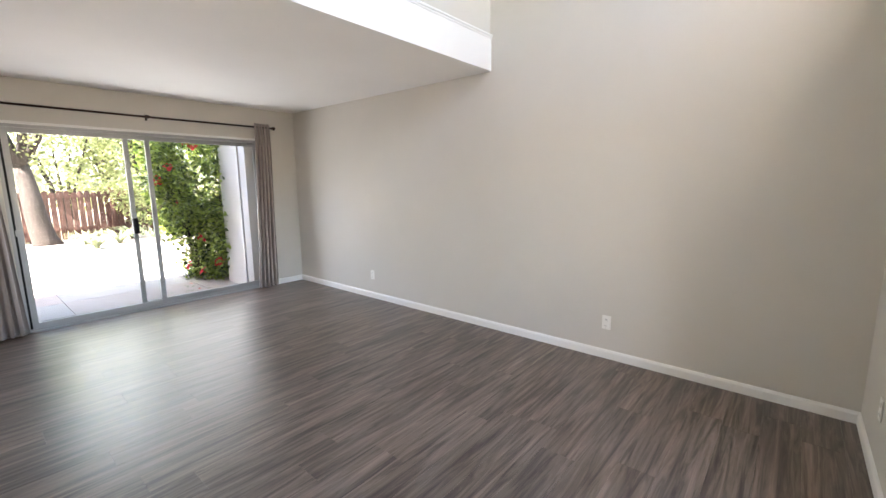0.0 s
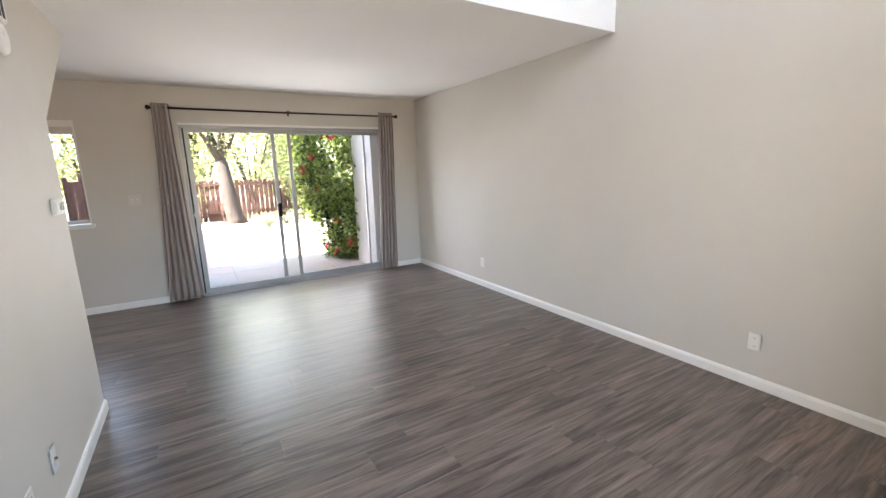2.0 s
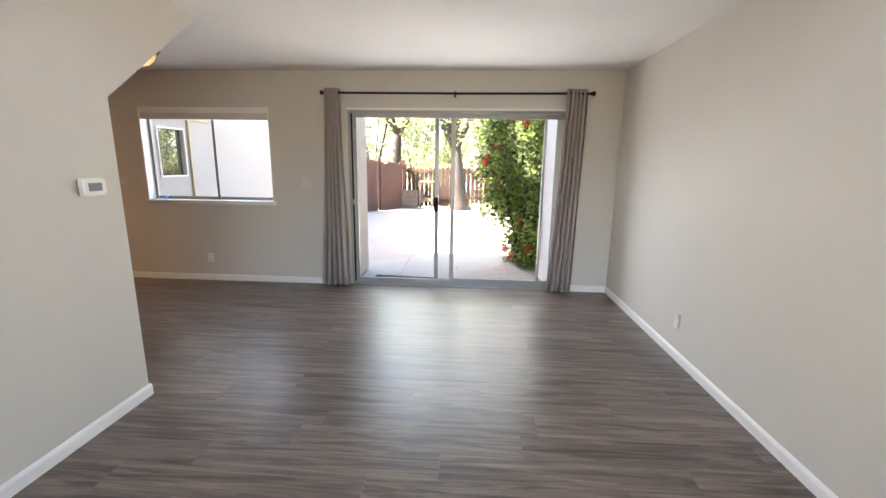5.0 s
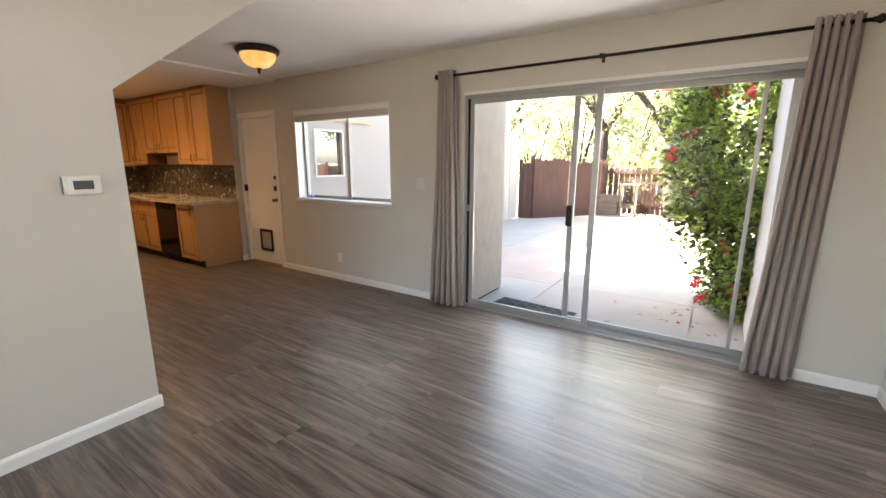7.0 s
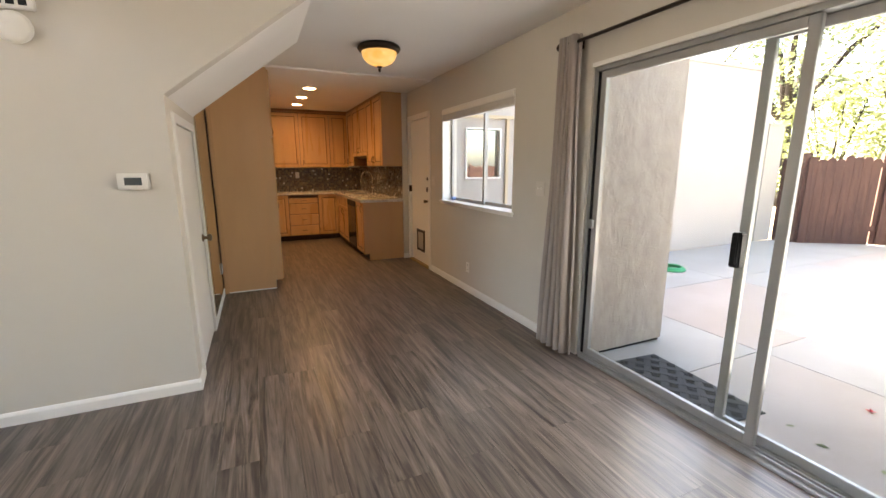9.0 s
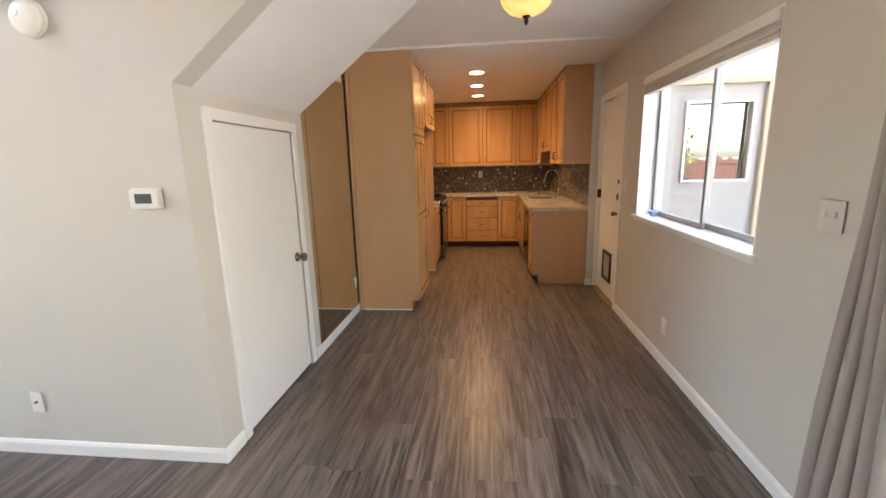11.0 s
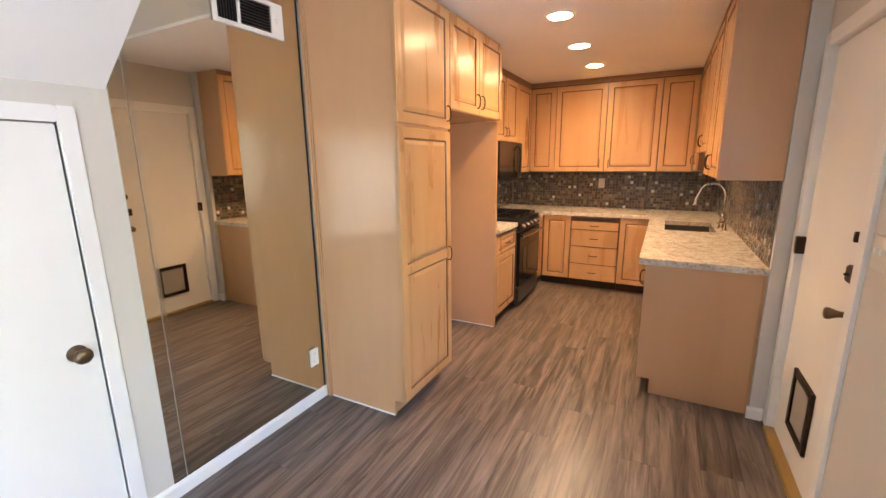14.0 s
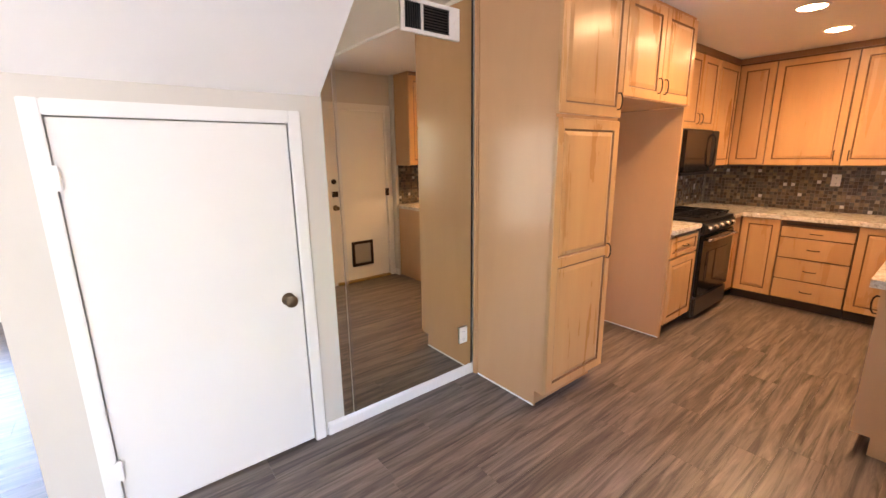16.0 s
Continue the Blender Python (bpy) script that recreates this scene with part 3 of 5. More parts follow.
# ---- side door with a pet flap ----
door = thing("door_2", (0, 0, 0), "flush white side door with a pet flap, closed", "door", kind="structure")
part("door_leaf", cube(W - 0.062, W - 0.022, DR[0] + 0.022, DR[1] - 0.022, 0.02, DR[3] - 0.022, 0.003), DOOR, door)
bm = bmesh.new()
c = 0.05
box(bm, W - 0.12, W + 0.014, DR[0] - c, DR[0] + 0.018, 0, DR[3] + c, 0.003)
box(bm, W - 0.12, W + 0.014, DR[1] - 0.018, DR[1] + c, 0, DR[3] + c, 0.003)
box(bm, W - 0.12, W + 0.0135, DR[0] + 0.018, DR[1] - 0.018, DR[3] - 0.018, DR[3] + c, 0.003)
part("door_casing", bm, TRIM, door)
part("threshold", cube(W - 0.14, W + 0.03, DR[0] + 0.018, DR[1] - 0.018, 0.0, 0.02, 0.006), YELLOW, door, "golden wood threshold")
bm = bmesh.new()
f = (-2.72, -2.435, 0.185, 0.495)
for b in ((f[0], f[0] + 0.035, f[2], f[3]), (f[1] - 0.035, f[1], f[2], f[3]), (f[0] + 0.035, f[1] - 0.035, f[2], f[2] + 0.035), (f[0] + 0.035, f[1] - 0.035, f[3] - 0.035, f[3])):
    box(bm, W - 0.0225, W - 0.006, *b, 0.003)
flap = part("pet_flap", bm, BRONZE, door, "dark brown pet flap frame")
part("flap", cube(W - 0.0215, W - 0.014, f[0] + 0.035, f[1] - 0.035, f[2] + 0.035, f[3] - 0.035), material("smoked flap", (0.35, 0.32, 0.29), 0.3), flap, "translucent grey flap")
kx, ky = W - 0.022, -2.262
bm = lathe(bmesh.new(), [(0.0, 0), (0.033, 0.0), (0.033, 0.007), (0.026, 0.012), (0.013, 0.02), (0.012, 0.032), (0.016, 0.046), (0.022, 0.06), (0.0235, 0.07), (0.02, 0.077), (0.008, 0.08), (0, 0.08)], (kx, ky, 0.925), "x", 20)
part("door_knob", bm, BRASS, door, "aged brass door knob", True)
bm = cube(kx, kx + 0.03, ky - 0.035, ky + 0.035, 1.05, 1.115, 0.005)
lathe(bm, [(0, 0), (0.006, 0), (0.005, 0.014), (0, 0.015)], (kx + 0.029, ky, 1.083), "x", 10)
part("strike_box", bm, BRONZE, door, "dark surface lock with a small thumb pin")
bm = lathe(bmesh.new(), [(0, 0), (0.03, 0), (0.03, 0.008), (0.02, 0.016), (0.0, 0.017)], (kx, ky, 1.225), "x", 18)
box(bm, kx + 0.01, kx + 0.035, ky - 0.006, ky + 0.006, 1.205, 1.245, 0.002)
part("deadbolt", bm, BRONZE, door, "dark deadbolt thumb turn")
for hz in (0.28, 1.07, 1.80):
    part("hinge", cube(W - 0.024, W + 0.017, DR[0] + 0.004, DR[0] + 0.034, hz - 0.045, hz + 0.045, 0.003), BRONZE if hz == 1.07 else TRIM, door, "dark hinge" if hz == 1.07 else "white-painted hinge")

# ---- low closet door under the stairs ----
cl = thing("door_3", (0, 0, 0), "low white flush closet door under the stairs, closed", "door", kind="structure")
part("door_leaf", cube(MIR + 0.004, MIR + 0.038, -0.934, -0.118, 0.012, 1.657, 0.003), DOOR, cl)
bm = bmesh.new()
cc = 0.056
box(bm, MIR - 0.014, MIR + 0.1, -0.115, -0.115 + cc, 0, 1.662 + cc, 0.004)
box(bm, MIR - 0.014, MIR + 0.1, -0.937 - cc, -0.937, 0, 1.662 + cc, 0.004)
box(bm, MIR - 0.0135, MIR + 0.1, -0.937, -0.115, 1.662, 1.662 + cc, 0.004)
part("door_casing", bm, TRIM, cl)
bm = lathe(bmesh.new(), [(0, 0.004), (0.032, 0.0), (0.032, -0.006), (0.014, -0.012), (0.012, -0.03), (0.024, -0.038), (0.03, -0.052), (0.026, -0.064), (0.012, -0.069), (0, -0.069)], (MIR + 0.004, -0.865, 0.83), "x", 22)
part("door_knob", bm, BRASS, cl, "round aged brass knob", True)
for hz in (0.26, 1.45):
    part("hinge", cube(MIR - 0.0175, MIR + 0.004, -0.13, -0.10, hz - 0.045, hz + 0.045, 0.003), TRIM, cl, "white-painted hinge")

# ---- wall mirror beside the pantry ----
mir = thing("wall_mirror", (MIR, -1.6, 0), "full-height bronze-tinted wall mirror in two panels", "mirror")
bm = cube(-0.008, -0.002, -2.068 + 1.6, -1.168 + 1.6, 0.077, H - 0.004)
part("glass_panel", bm, MIRROR, mir)
part("glass_panel", cube(-0.008, -0.002, -1.163 + 1.6, -1.106 + 1.6, 0.077, H - 0.004), MIRROR, mir)
bm = bmesh.new()
box(bm, -0.0095, -0.0082, -1.185 + 1.6, -1.168 + 1.6, 0.077, H - 0.004)
part("bevel", bm, BEVEL, mir, "polished bevel strip")
part("edge_strip", cube(-0.011, -0.002, -2.077 + 1.6, -2.069 + 1.6, 0.077, H - 0.004), BLACK, mir, "dark edge strip")

# ---- curtains and rod ----
rod = thing("curtain_rod", (-5.06, 1.9, 2.2), "dark bronze curtain rod with round finials", "curtain rod")
part("pole", tube(bmesh.new(), [(0, -1.43, 0), (0, 0, -0.004), (0, 1.43, 0)], 0.0115, 12), BRONZE, rod, "", True)
for s in (-1, 1):
    part("finial", lathe(bmesh.new(), [(0, 0), (0.013, 0.0), (0.016, s * 0.008), (0.013, s * 0.014), (0.023, s * 0.026), (0.026, s * 0.036), (0.02, s * 0.05), (0, s * 0.055)], (0, s * 1.43, 0), "y", 16), BRONZE, rod, "", True)
for yy in (-1.32, 0.0, 1.32):
    bm = box(bmesh.new(), -0.078, -0.07, yy - 0.012, yy + 0.012, -0.035, 0.03, 0.002)
    tube(bm, [(-0.071, yy, -0.01), (-0.03, yy, -0.014), (0.0, yy, -0.016)], 0.006, 6)
    lathe(bm, [(0.0125, -0.01), (0.017, -0.01), (0.017, 0.01), (0.0125, 0.01)], (0, yy, 0), "y", 12)
    part("bracket", bm, BRONZE, rod)


def curtain(y_top, y_bot, folds, seed):
    """A pleated hanging of two skins, gathered at the rod and wider at the hem."""
    rng = random.Random(seed)
    bm = bmesh.new()
    cols, rows = folds * 14, 22
    ph = [rng.uniform(-0.5, 0.5) for _ in range(folds + 1)]
    skins = []
    for side in (0, 1):
        grid = []
        for r in range(rows + 1):
            s = r / rows
            line = []
            for q in range(cols + 1):
                t = q / cols
                ya = y_top[0] + (y_top[1] - y_top[0]) * t
                yb = y_bot[0] + (y_bot[1] - y_bot[0]) * t
                k = s ** 1.3
                wob = ph[int(t * folds)] * 0.35 * s
                amp = 0.030 + 0.012 * s
                xx = -5.06 + amp * math.sin(t * folds * math.tau + wob) + 0.006 * math.sin(s * 9 + t * 25)
                yy = ya + (yb - ya) * k + 0.010 * math.cos(t * folds * math.tau * 2 + 1)
                line.append(bm.verts.new((xx + side * 0.0025, yy, 2.245 - s * 2.225)))
            grid.append(line)
        skins.append(grid)
    for grid in skins:
        for r in range(rows):
            for q in range(cols):
                bm.faces.new((grid[r][q], grid[r][q + 1], grid[r + 1][q + 1], grid[r + 1][q]))
    a, b = skins
    for q in range(cols):
        for r in (0, rows):
            bm.faces.new((a[r][q], a[r][q + 1], b[r][q + 1], b[r][q]))
    for r in range(rows):
        for q in (0, cols):
            bm.faces.new((a[r][q], a[r + 1][q], b[r + 1][q], b[r][q]))
    c = thing("curtain", (0, 0, 0), "taupe grommet-top curtain drawn aside", "curtain", "patio door curtains")
    part("cloth", bm, CLOTH, c, "", True)
    for k in range(folds):
        y = y_top[0] + (y_top[1] - y_top[0]) * (k + 0.5) / folds
        part("grommet", lathe(bmesh.new(), [(0.0125, -0.003), (0.024, -0.003), (0.024, 0.003), (0.0125, 0.003)], (-5.06, y, 2.2), "y", 14), BRONZE, c, "dark metal grommet")


curtain((0.475, 0.625), (0.36, 0.70), 5, 3)
curtain((3.09, 3.30), (2.99, 3.27), 5, 8)

# ---- wall plates and controls ----
def outlet_proto(at, rot, label="white duplex wall outlet"):
    """A duplex outlet whose front looks along -y before the turn."""
    o = thing("wall_outlet", at, label, "outlet", "wall outlets")
    o.rotation_euler = (0, 0, radians(rot))
    part("plate", cube(-0.036, 0.036, -0.006, 0.0, -0.058, 0.058, 0.003), PLASTIC, o)
    for z in (-0.027, 0.027):
        r = part("receptacle", cube(-0.017, 0.017, -0.0085, -0.0061, z - 0.014, z + 0.014, 0.003), PLASTIC, o)
        bm = bmesh.new()
        for x in (-0.006, 0.006):
            box(bm, x - 0.001, x + 0.001, -0.009, -0.0086, z - 0.003, z + 0.005)
        box(bm, -0.002, 0.002, -0.009, -0.0086, z - 0.010, z - 0.006)
        part("slot", bm, BLACK, r)
    return o


outlet_proto((-0.555, N - 0.001, 0.306), 0)
outlet_proto((-3.48, N - 0.001, 0.30), 0)
outlet_proto((W + 0.001, -1.068, 0.283), 90)
outlet_proto((-1.335, STAIR + 0.001, 0.295), 180)
outlet_proto((E - 0.001, 3.16, 0.34), -90)
outlet_proto((MIR - 0.0115, -1.995, 0.312), -90, "white wall outlet cut into the mirror")
outlet_proto((-3.80, S + 0.014, 1.22), 180, "pale outlet in the mosaic backsplash")
cp = thing("cable_plate", (-1.63, STAIR + 0.001, 0.295), "white cable outlet plate with a centre jack", "wall plate")
cp.rotation_euler = (0, 0, radians(180))
part("plate", cube(-0.036, 0.036, -0.006, 0, -0.058, 0.058, 0.003), PLASTIC, cp)
part("jack", lathe(bmesh.new(), [(0, 0), (0.007, 0), (0.005, -0.01), (0, -0.01)], (0, -0.006, 0), "y", 10), BRASS, cp, "brass threaded jack")


def switch_at(at, rot, gangs, label):
    o = thing("light_switch", at, label, "light switch", "light switches")
    o.rotation_euler = (0, 0, radians(rot))
    hw = 0.036 + 0.023 * (gangs - 1)
    part("plate", cube(-hw, hw, -0.006, 0, -0.058, 0.058, 0.003), PLATE if gangs > 1 else PLASTIC, o)
    for k in range(gangs):
        x = (k - (gangs - 1) / 2) * 0.046
        part("toggle", cube(x - 0.006, x + 0.006, -0.016, -0.0061, -0.004, 0.016, 0.002), PLASTIC, o)
    return o


switch_at((W + 0.001, 0.185, 1.215), 90, 2, "greige-toned double light switch plate")
switch_at((W + 0.001, -2.055, 1.205), 90, 2, "greige-painted light switch plate beside the side door")

th = thing("thermostat", (-2.43, STAIR + 0.001, 1.315), "white wall thermostat with a grey display", "thermostat")
th.rotation_euler = (0, 0, radians(180))
part("back_plate", cube(-0.078, 0.078, -0.008, 0, -0.046, 0.046, 0.004), PLASTIC, th)
part("case", cube(-0.074, 0.074, -0.028, -0.0081, -0.043, 0.043, 0.009), PLASTIC, th)
part("display", cube(-0.040, 0.040, -0.0295, -0.0282, -0.020, 0.022, 0.001), SCREEN, th, "grey liquid crystal display")
part("screen_bezel", cube(-0.043, 0.043, -0.0289, -0.0281, -0.024, 0.026, 0.0005), PLASTIC, th)

sm = thing("smoke_detector", (-2.04, STAIR + 0.001, 2.06), "round white smoke detector on the wall", "smoke detector")
part("base", lathe(bmesh.new(), [(0, 0), (0.075, 0), (0.075, 0.012), (0.06, 0.014), (0, 0.014)], (0, 0, 0), "y", 28), PLASTIC, sm, "", True)
part("cover", lathe(bmesh.new(), [(0.07, 0.0145), (0.071, 0.022), (0.062, 0.036), (0.04, 0.042), (0, 0.043)], (0, 0, 0), "y", 28), PLASTIC, sm, "", True)
part("test_button", lathe(bmesh.new(), [(0, 0.043), (0.012, 0.043), (0.011, 0.046), (0, 0.046)], (0.02, 0, 0.015), "y", 14), PLASTIC, sm)

rv = thing("door_chime", (-2.03, STAIR + 0.001, 2.205), "white slotted wall grille above the smoke detector", "wall grille")
part("case", cube(-0.11, 0.11, 0, 0.035, -0.065, 0.065, 0.006), PLASTIC, rv)
for k in range(4):
    part("slot", cube(-0.085 + k * 0.046, -0.053 + k * 0.046, 0.0352, 0.0362, -0.05, 0.05), BLACK, rv)

# air vent set in the mirror
av = thing("air_vent", (MIR - 0.009, -1.765, 2.235), "white metal air register with dark louvres", "air vent")
bm = bmesh.new()
for b in ((-0.20, 0.20, 0.065, 0.085), (-0.20, 0.20, -0.085, -0.065), (-0.20, -0.125, -0.065, 0.065), (0.175, 0.20, -0.065, 0.065), (0.055, 0.07, -0.065, 0.065)):
    box(bm, -0.012, 0.0, *b, 0.002)
part("frame", bm, PLASTIC, av)
part("backing", cube(-0.002, 0.0, -0.12, 0.17, -0.065, 0.065), BLACK, av)
for k in range(9):
    z = -0.058 + k * 0.0145
    bm = prism(bmesh.new(), [(-0.010, z - 0.003), (-0.009, z - 0.0045), (-0.003, z + 0.003), (-0.004, z + 0.0045)], "y", -0.124, 0.054)
    part("slat", bm, STEEL, av)
for k in range(7):
    y = 0.08 + k * 0.0145
    part("slat", cube(-0.010, -0.003, y, y + 0.003, -0.064, 0.064), STEEL, av)
part("lever", cube(-0.022, -0.0125, -0.155, -0.148, -0.02, 0.01, 0.002), PLASTIC, av)

# flush ceiling lamp
dl = thing("ceiling_lamp", (-4.15, -0.93, H), "bronze flush ceiling lamp with an amber glass bowl, lit", "ceiling lamp")
part("pan", lathe(bmesh.new(), [(0, -0.001), (0.175, -0.001), (0.188, -0.012), (0.192, -0.03), (0.180, -0.05), (0.160, -0.058), (0.150, -0.052), (0, -0.05)], (0, 0, 0), "z", 40), BRONZE, dl, "dark bronze pan", True)
part("bowl", lathe(bmesh.new(), [(0.156, -0.056), (0.152, -0.085), (0.135, -0.12), (0.105, -0.148), (0.06, -0.168), (0.0, -0.175)], (0, 0, 0), "z", 40), AMBER, dl, "glowing amber alabaster bowl", True)
part("finial", lathe(bmesh.new(), [(0, -0.172), (0.024, -0.174), (0.022, -0.184), (0.010, -0.190), (0.014, -0.203), (0.008, -0.22), (0, -0.226)], (0, 0, 0), "z", 16), BRONZE, dl, "", True)

# little bowl on the dining window's sill
bl = thing("small_bowl", (-5.222, -1.625, 0.986), "small pale blue plastic bowl on the window sill", "bowl")
part("bowl", lathe(bmesh.new(), [(0, 0), (0.018, 0), (0.022, 0.004), (0.034, 0.03), (0.036, 0.042), (0.033, 0.042), (0.030, 0.03), (0.018, 0.007), (0, 0.006)], (0, 0, 0), "z", 20), BLUE, bl, "", True)

# ---- kitchen ----
def frame_matrix(origin, u, w):
    """Maps (along, up, out) to the world: along the unit vector u, out along w."""
    u, w = Vector(u), Vector(w)
    m = Matrix.Identity(4)
    for r in range(3):
        m[r][0], m[r][1], m[r][2], m[r][3] = u[r], (0, 0, 1)[r], w[r], origin[r]
    return m


def raised_panel(w, h, thick=0.02, stile=0.055, split=None):
    """A cabinet door from (0, 0) to (w, h): frame, glazed groove and raised field. split: height of a middle rail."""
    bm = bmesh.new()
    fields = [(0, h)] if split is None else [(0, split), (split, h)]
    rings = []
    for n, (a, b) in enumerate(fields):
        lo = stile if a == 0 else stile * 0.5
        hi = stile if b == h else stile * 0.5
        def ring(d, out):
            return [bm.verts.new((x, y, out)) for x, y in ((stile + d, a + lo + d), (w - stile - d, a + lo + d), (w - stile - d, b - hi - d), (stile + d, b - hi - d))]
        rs = [ring(0, thick), ring(0.005, thick - 0.006), ring(0.011, thick - 0.007), ring(0.032, thick - 0.0005), ring(0.034, thick)]
        for k, (p, q) in enumerate(zip(rs, rs[1:])):
            for i in range(4):
                f = bm.faces.new((p[i], p[(i + 1) % 4], q[(i + 1) % 4], q[i]))
                f.material_index = 1 if k < 2 else 0
        bm.faces.new(rs[-1])
        rings.append(rs[0])
    c = 0.003
    top = [bm.verts.new(p) for p in ((c, c, thick), (w - c, c, thick), (w - c, h - c, thick), (c, h - c, thick))]
    mid = [bm.verts.new(p) for p in ((0, 0, thick - c), (w, 0, thick - c), (w, h, thick - c), (0, h, thick - c))]
    low = [bm.verts.new(p) for p in ((0, 0, 0), (w, 0, 0), (w, h, 0), (0, h, 0))]
    for p, q in ((low, mid), (mid, top)):
        for i in range(4):
            bm.faces.new((p[i], p[(i + 1) % 4], q[(i + 1) % 4], q[i]))
    if split is None:
        r = rings[0]
        for i in range(4):
            bm.faces.new((top[i], top[(i + 1) % 4], r[(i + 1) % 4], r[i]))
    else:
        a, b = rings
        bm.faces.new((top[0], top[1], a[1], a[0]))
        bm.faces.new((top[1], b[1], a[2], a[1]))
        bm.faces.new((top[1], top[2], b[2], b[1]))
        bm.faces.new((top[2], top[3], b[3], b[2]))
        bm.faces.new((top[3], b[0], b[3]))
        bm.faces.new((top[3], a[3], b[0]))
        bm.faces.new((top[3], top[0], a[0], a[3]))
        bm.faces.new((a[3], a[2], b[1], b[0]))
    bm.faces.new(low)
    return bm


def pull(m, at, upright=True, size=0.09):
    """An arched bronze pull: two posts and a bowed grip."""
    bm = bmesh.new()
    pts = []
    for k in range(9):
        s = k / 8
        pts.append((s - 0.5) * size)
    def place(t, out):
        return m @ Vector((at[0], at[1] + t, out)) if upright else m @ Vector((at[0] + t, at[1], out))
    line = [place(-size / 2, 0.018), place(-size / 2, 0.036)] + [place(t * 0.92, 0.042 + 0.006 * math.cos(t / size * math.pi)) for t in pts[1:-1]] + [place(size / 2, 0.036), place(size / 2, 0.018)]
    tube(bm, line, 0.0042, 6)
    return bm


def cab_door(cab, origin, u, w, width, height, grip=None, split=None, name="door", stile=0.055):
    """A raised-panel door or drawer front under a cabinet; grip: (along, up, upright)."""
    m = frame_matrix(origin, u, w)
    bm = raised_panel(width, height, 0.02, stile, split)
    bm.transform(m)
    d = part(name, bm, [MAPLE, GROOVE], cab)
    if grip:
        part("handle", pull(m, grip[:2], grip[2]), BRONZE, d, "dark bronze arched pull")
    return d


def flat_drawer(cab, origin, u, w, width, height):
    m = frame_matrix(origin, u, w)
    bm = cube(0, width, 0, height, 0, 0.02, 0.004)
    bm.transform(m)
    d = part("drawer", bm, MAPLE, cab)
    part("handle", pull(m, (width / 2, height / 2), False, 0.085), BRONZE, d, "dark bronze arched pull")
    return d


g = 0.004
# tall pantry
FX = -3.235
pan = thing("pantry_cabinet", (0, 0, 0), "tall maple pantry cabinet with raised-panel doors", "cabinet")
part("body", prism(bmesh.new(), [(MIR - 0.002, 0.0), (FX + 0.075, 0.0), (FX + 0.075, 0.10), (FX, 0.10), (FX, HK - 0.004), (MIR - 0.002, HK - 0.004)], "y", -2.70, -2.112), PANEL, pan, "plain maple carcase")
bm = prism(bmesh.new(), [(MIR - 0.04, 0.0), (FX + 0.065, 0.0), (FX + 0.065, 0.10), (FX - 0.004, 0.10), (FX - 0.004, HK - 0.006), (MIR - 0.04, HK - 0.006)], "y", -2.111, -2.098)
part("side_panel", bm, PANEL, pan, "plain maple side panel")
bm = bmesh.new()
box(bm, MIR - 0.055, MIR - 0.009, -2.1105, -2.090, 0.0, HK - 0.006, 0.006)
box(bm, MIR - 0.046, MIR - 0.018, -2.0895, -2.080, 0.0, HK - 0.006, 0.004)
part("scribe_moulding", bm, PANEL, pan, "upright rounded moulding against the mirror")
part("shoe_strip", cube(MIR - 0.056, FX + 0.066, -2.0975, -2.092, 0.0, 0.012, 0.002), TRIM, pan, "pale caulk line at the floor")
u, w = (0, -1, 0), (-1, 0, 0)
cab_door(pan, (FX, -2.098, 0.112), u, w, 0.60, 1.583, (0.555, 0.80, True), 0.80)
cab_door(pan, (FX, -2.098, 1.715), u, w, 0.60, 0.685, (0.555, 0.09, True))

over = thing("wall_cabinet", (0, 0, 0), "maple cabinet bridging the empty fridge bay", "cabinet")
part("body", cube(MIR - 0.002, FX, -3.645, -2.704, 1.835, HK - 0.004), PANEL, over)
cab_door(over, (FX, -2.704, 1.84), u, w, 0.466, 0.56, (0.425, 0.09, True))
cab_door(over, (FX, -2.704 - 0.47, 1.84), u, w, 0.466, 0.56, (0.04, 0.09, True))
fp = thing("fridge_panel", (0, 0, 0), "plain maple panel closing the empty fridge bay", "panel")
part("panel", cube(MIR - 0.002, -3.212, -3.672, -3.648, 0, 1.832), PANEL, fp)
part("edge_band", cube(-3.2125, -3.216, -3.6725, -3.6475, 0, 1.832, 0.001), MAPLE, fp)
part("shoe_strip", cube(MIR - 0.002, -3.21, -3.6475, -3.642, 0, 0.01, 0.002), TRIM, fp, "pale caulk line at the floor")
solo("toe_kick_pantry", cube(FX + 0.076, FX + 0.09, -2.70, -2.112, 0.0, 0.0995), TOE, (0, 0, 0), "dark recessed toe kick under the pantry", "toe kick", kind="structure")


def base_unit(label, x0, x1, y0, y1, face, toe=0.10, top=0.868):
    """A base carcase with a recessed toe kick. face: the side on which the doors hang."""
    c = thing("base_cabinet", (0, 0, 0), label, "cabinet", "kitchen base cabinets")
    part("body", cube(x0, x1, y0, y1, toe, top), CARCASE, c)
    if face == "+x":
        k = cube(x0 + 0.03, x1 - 0.07, y0, y1, 0, toe - 0.0005)
    elif face == "-x":
        k = cube(x0 + 0.07, x1 - 0.03, y0, y1, 0, toe - 0.0005)
    else:
        k = cube(x0, x1, y0 + 0.03, y1 - 0.07, 0, toe - 0.0005)
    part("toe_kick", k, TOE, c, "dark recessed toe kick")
    return c


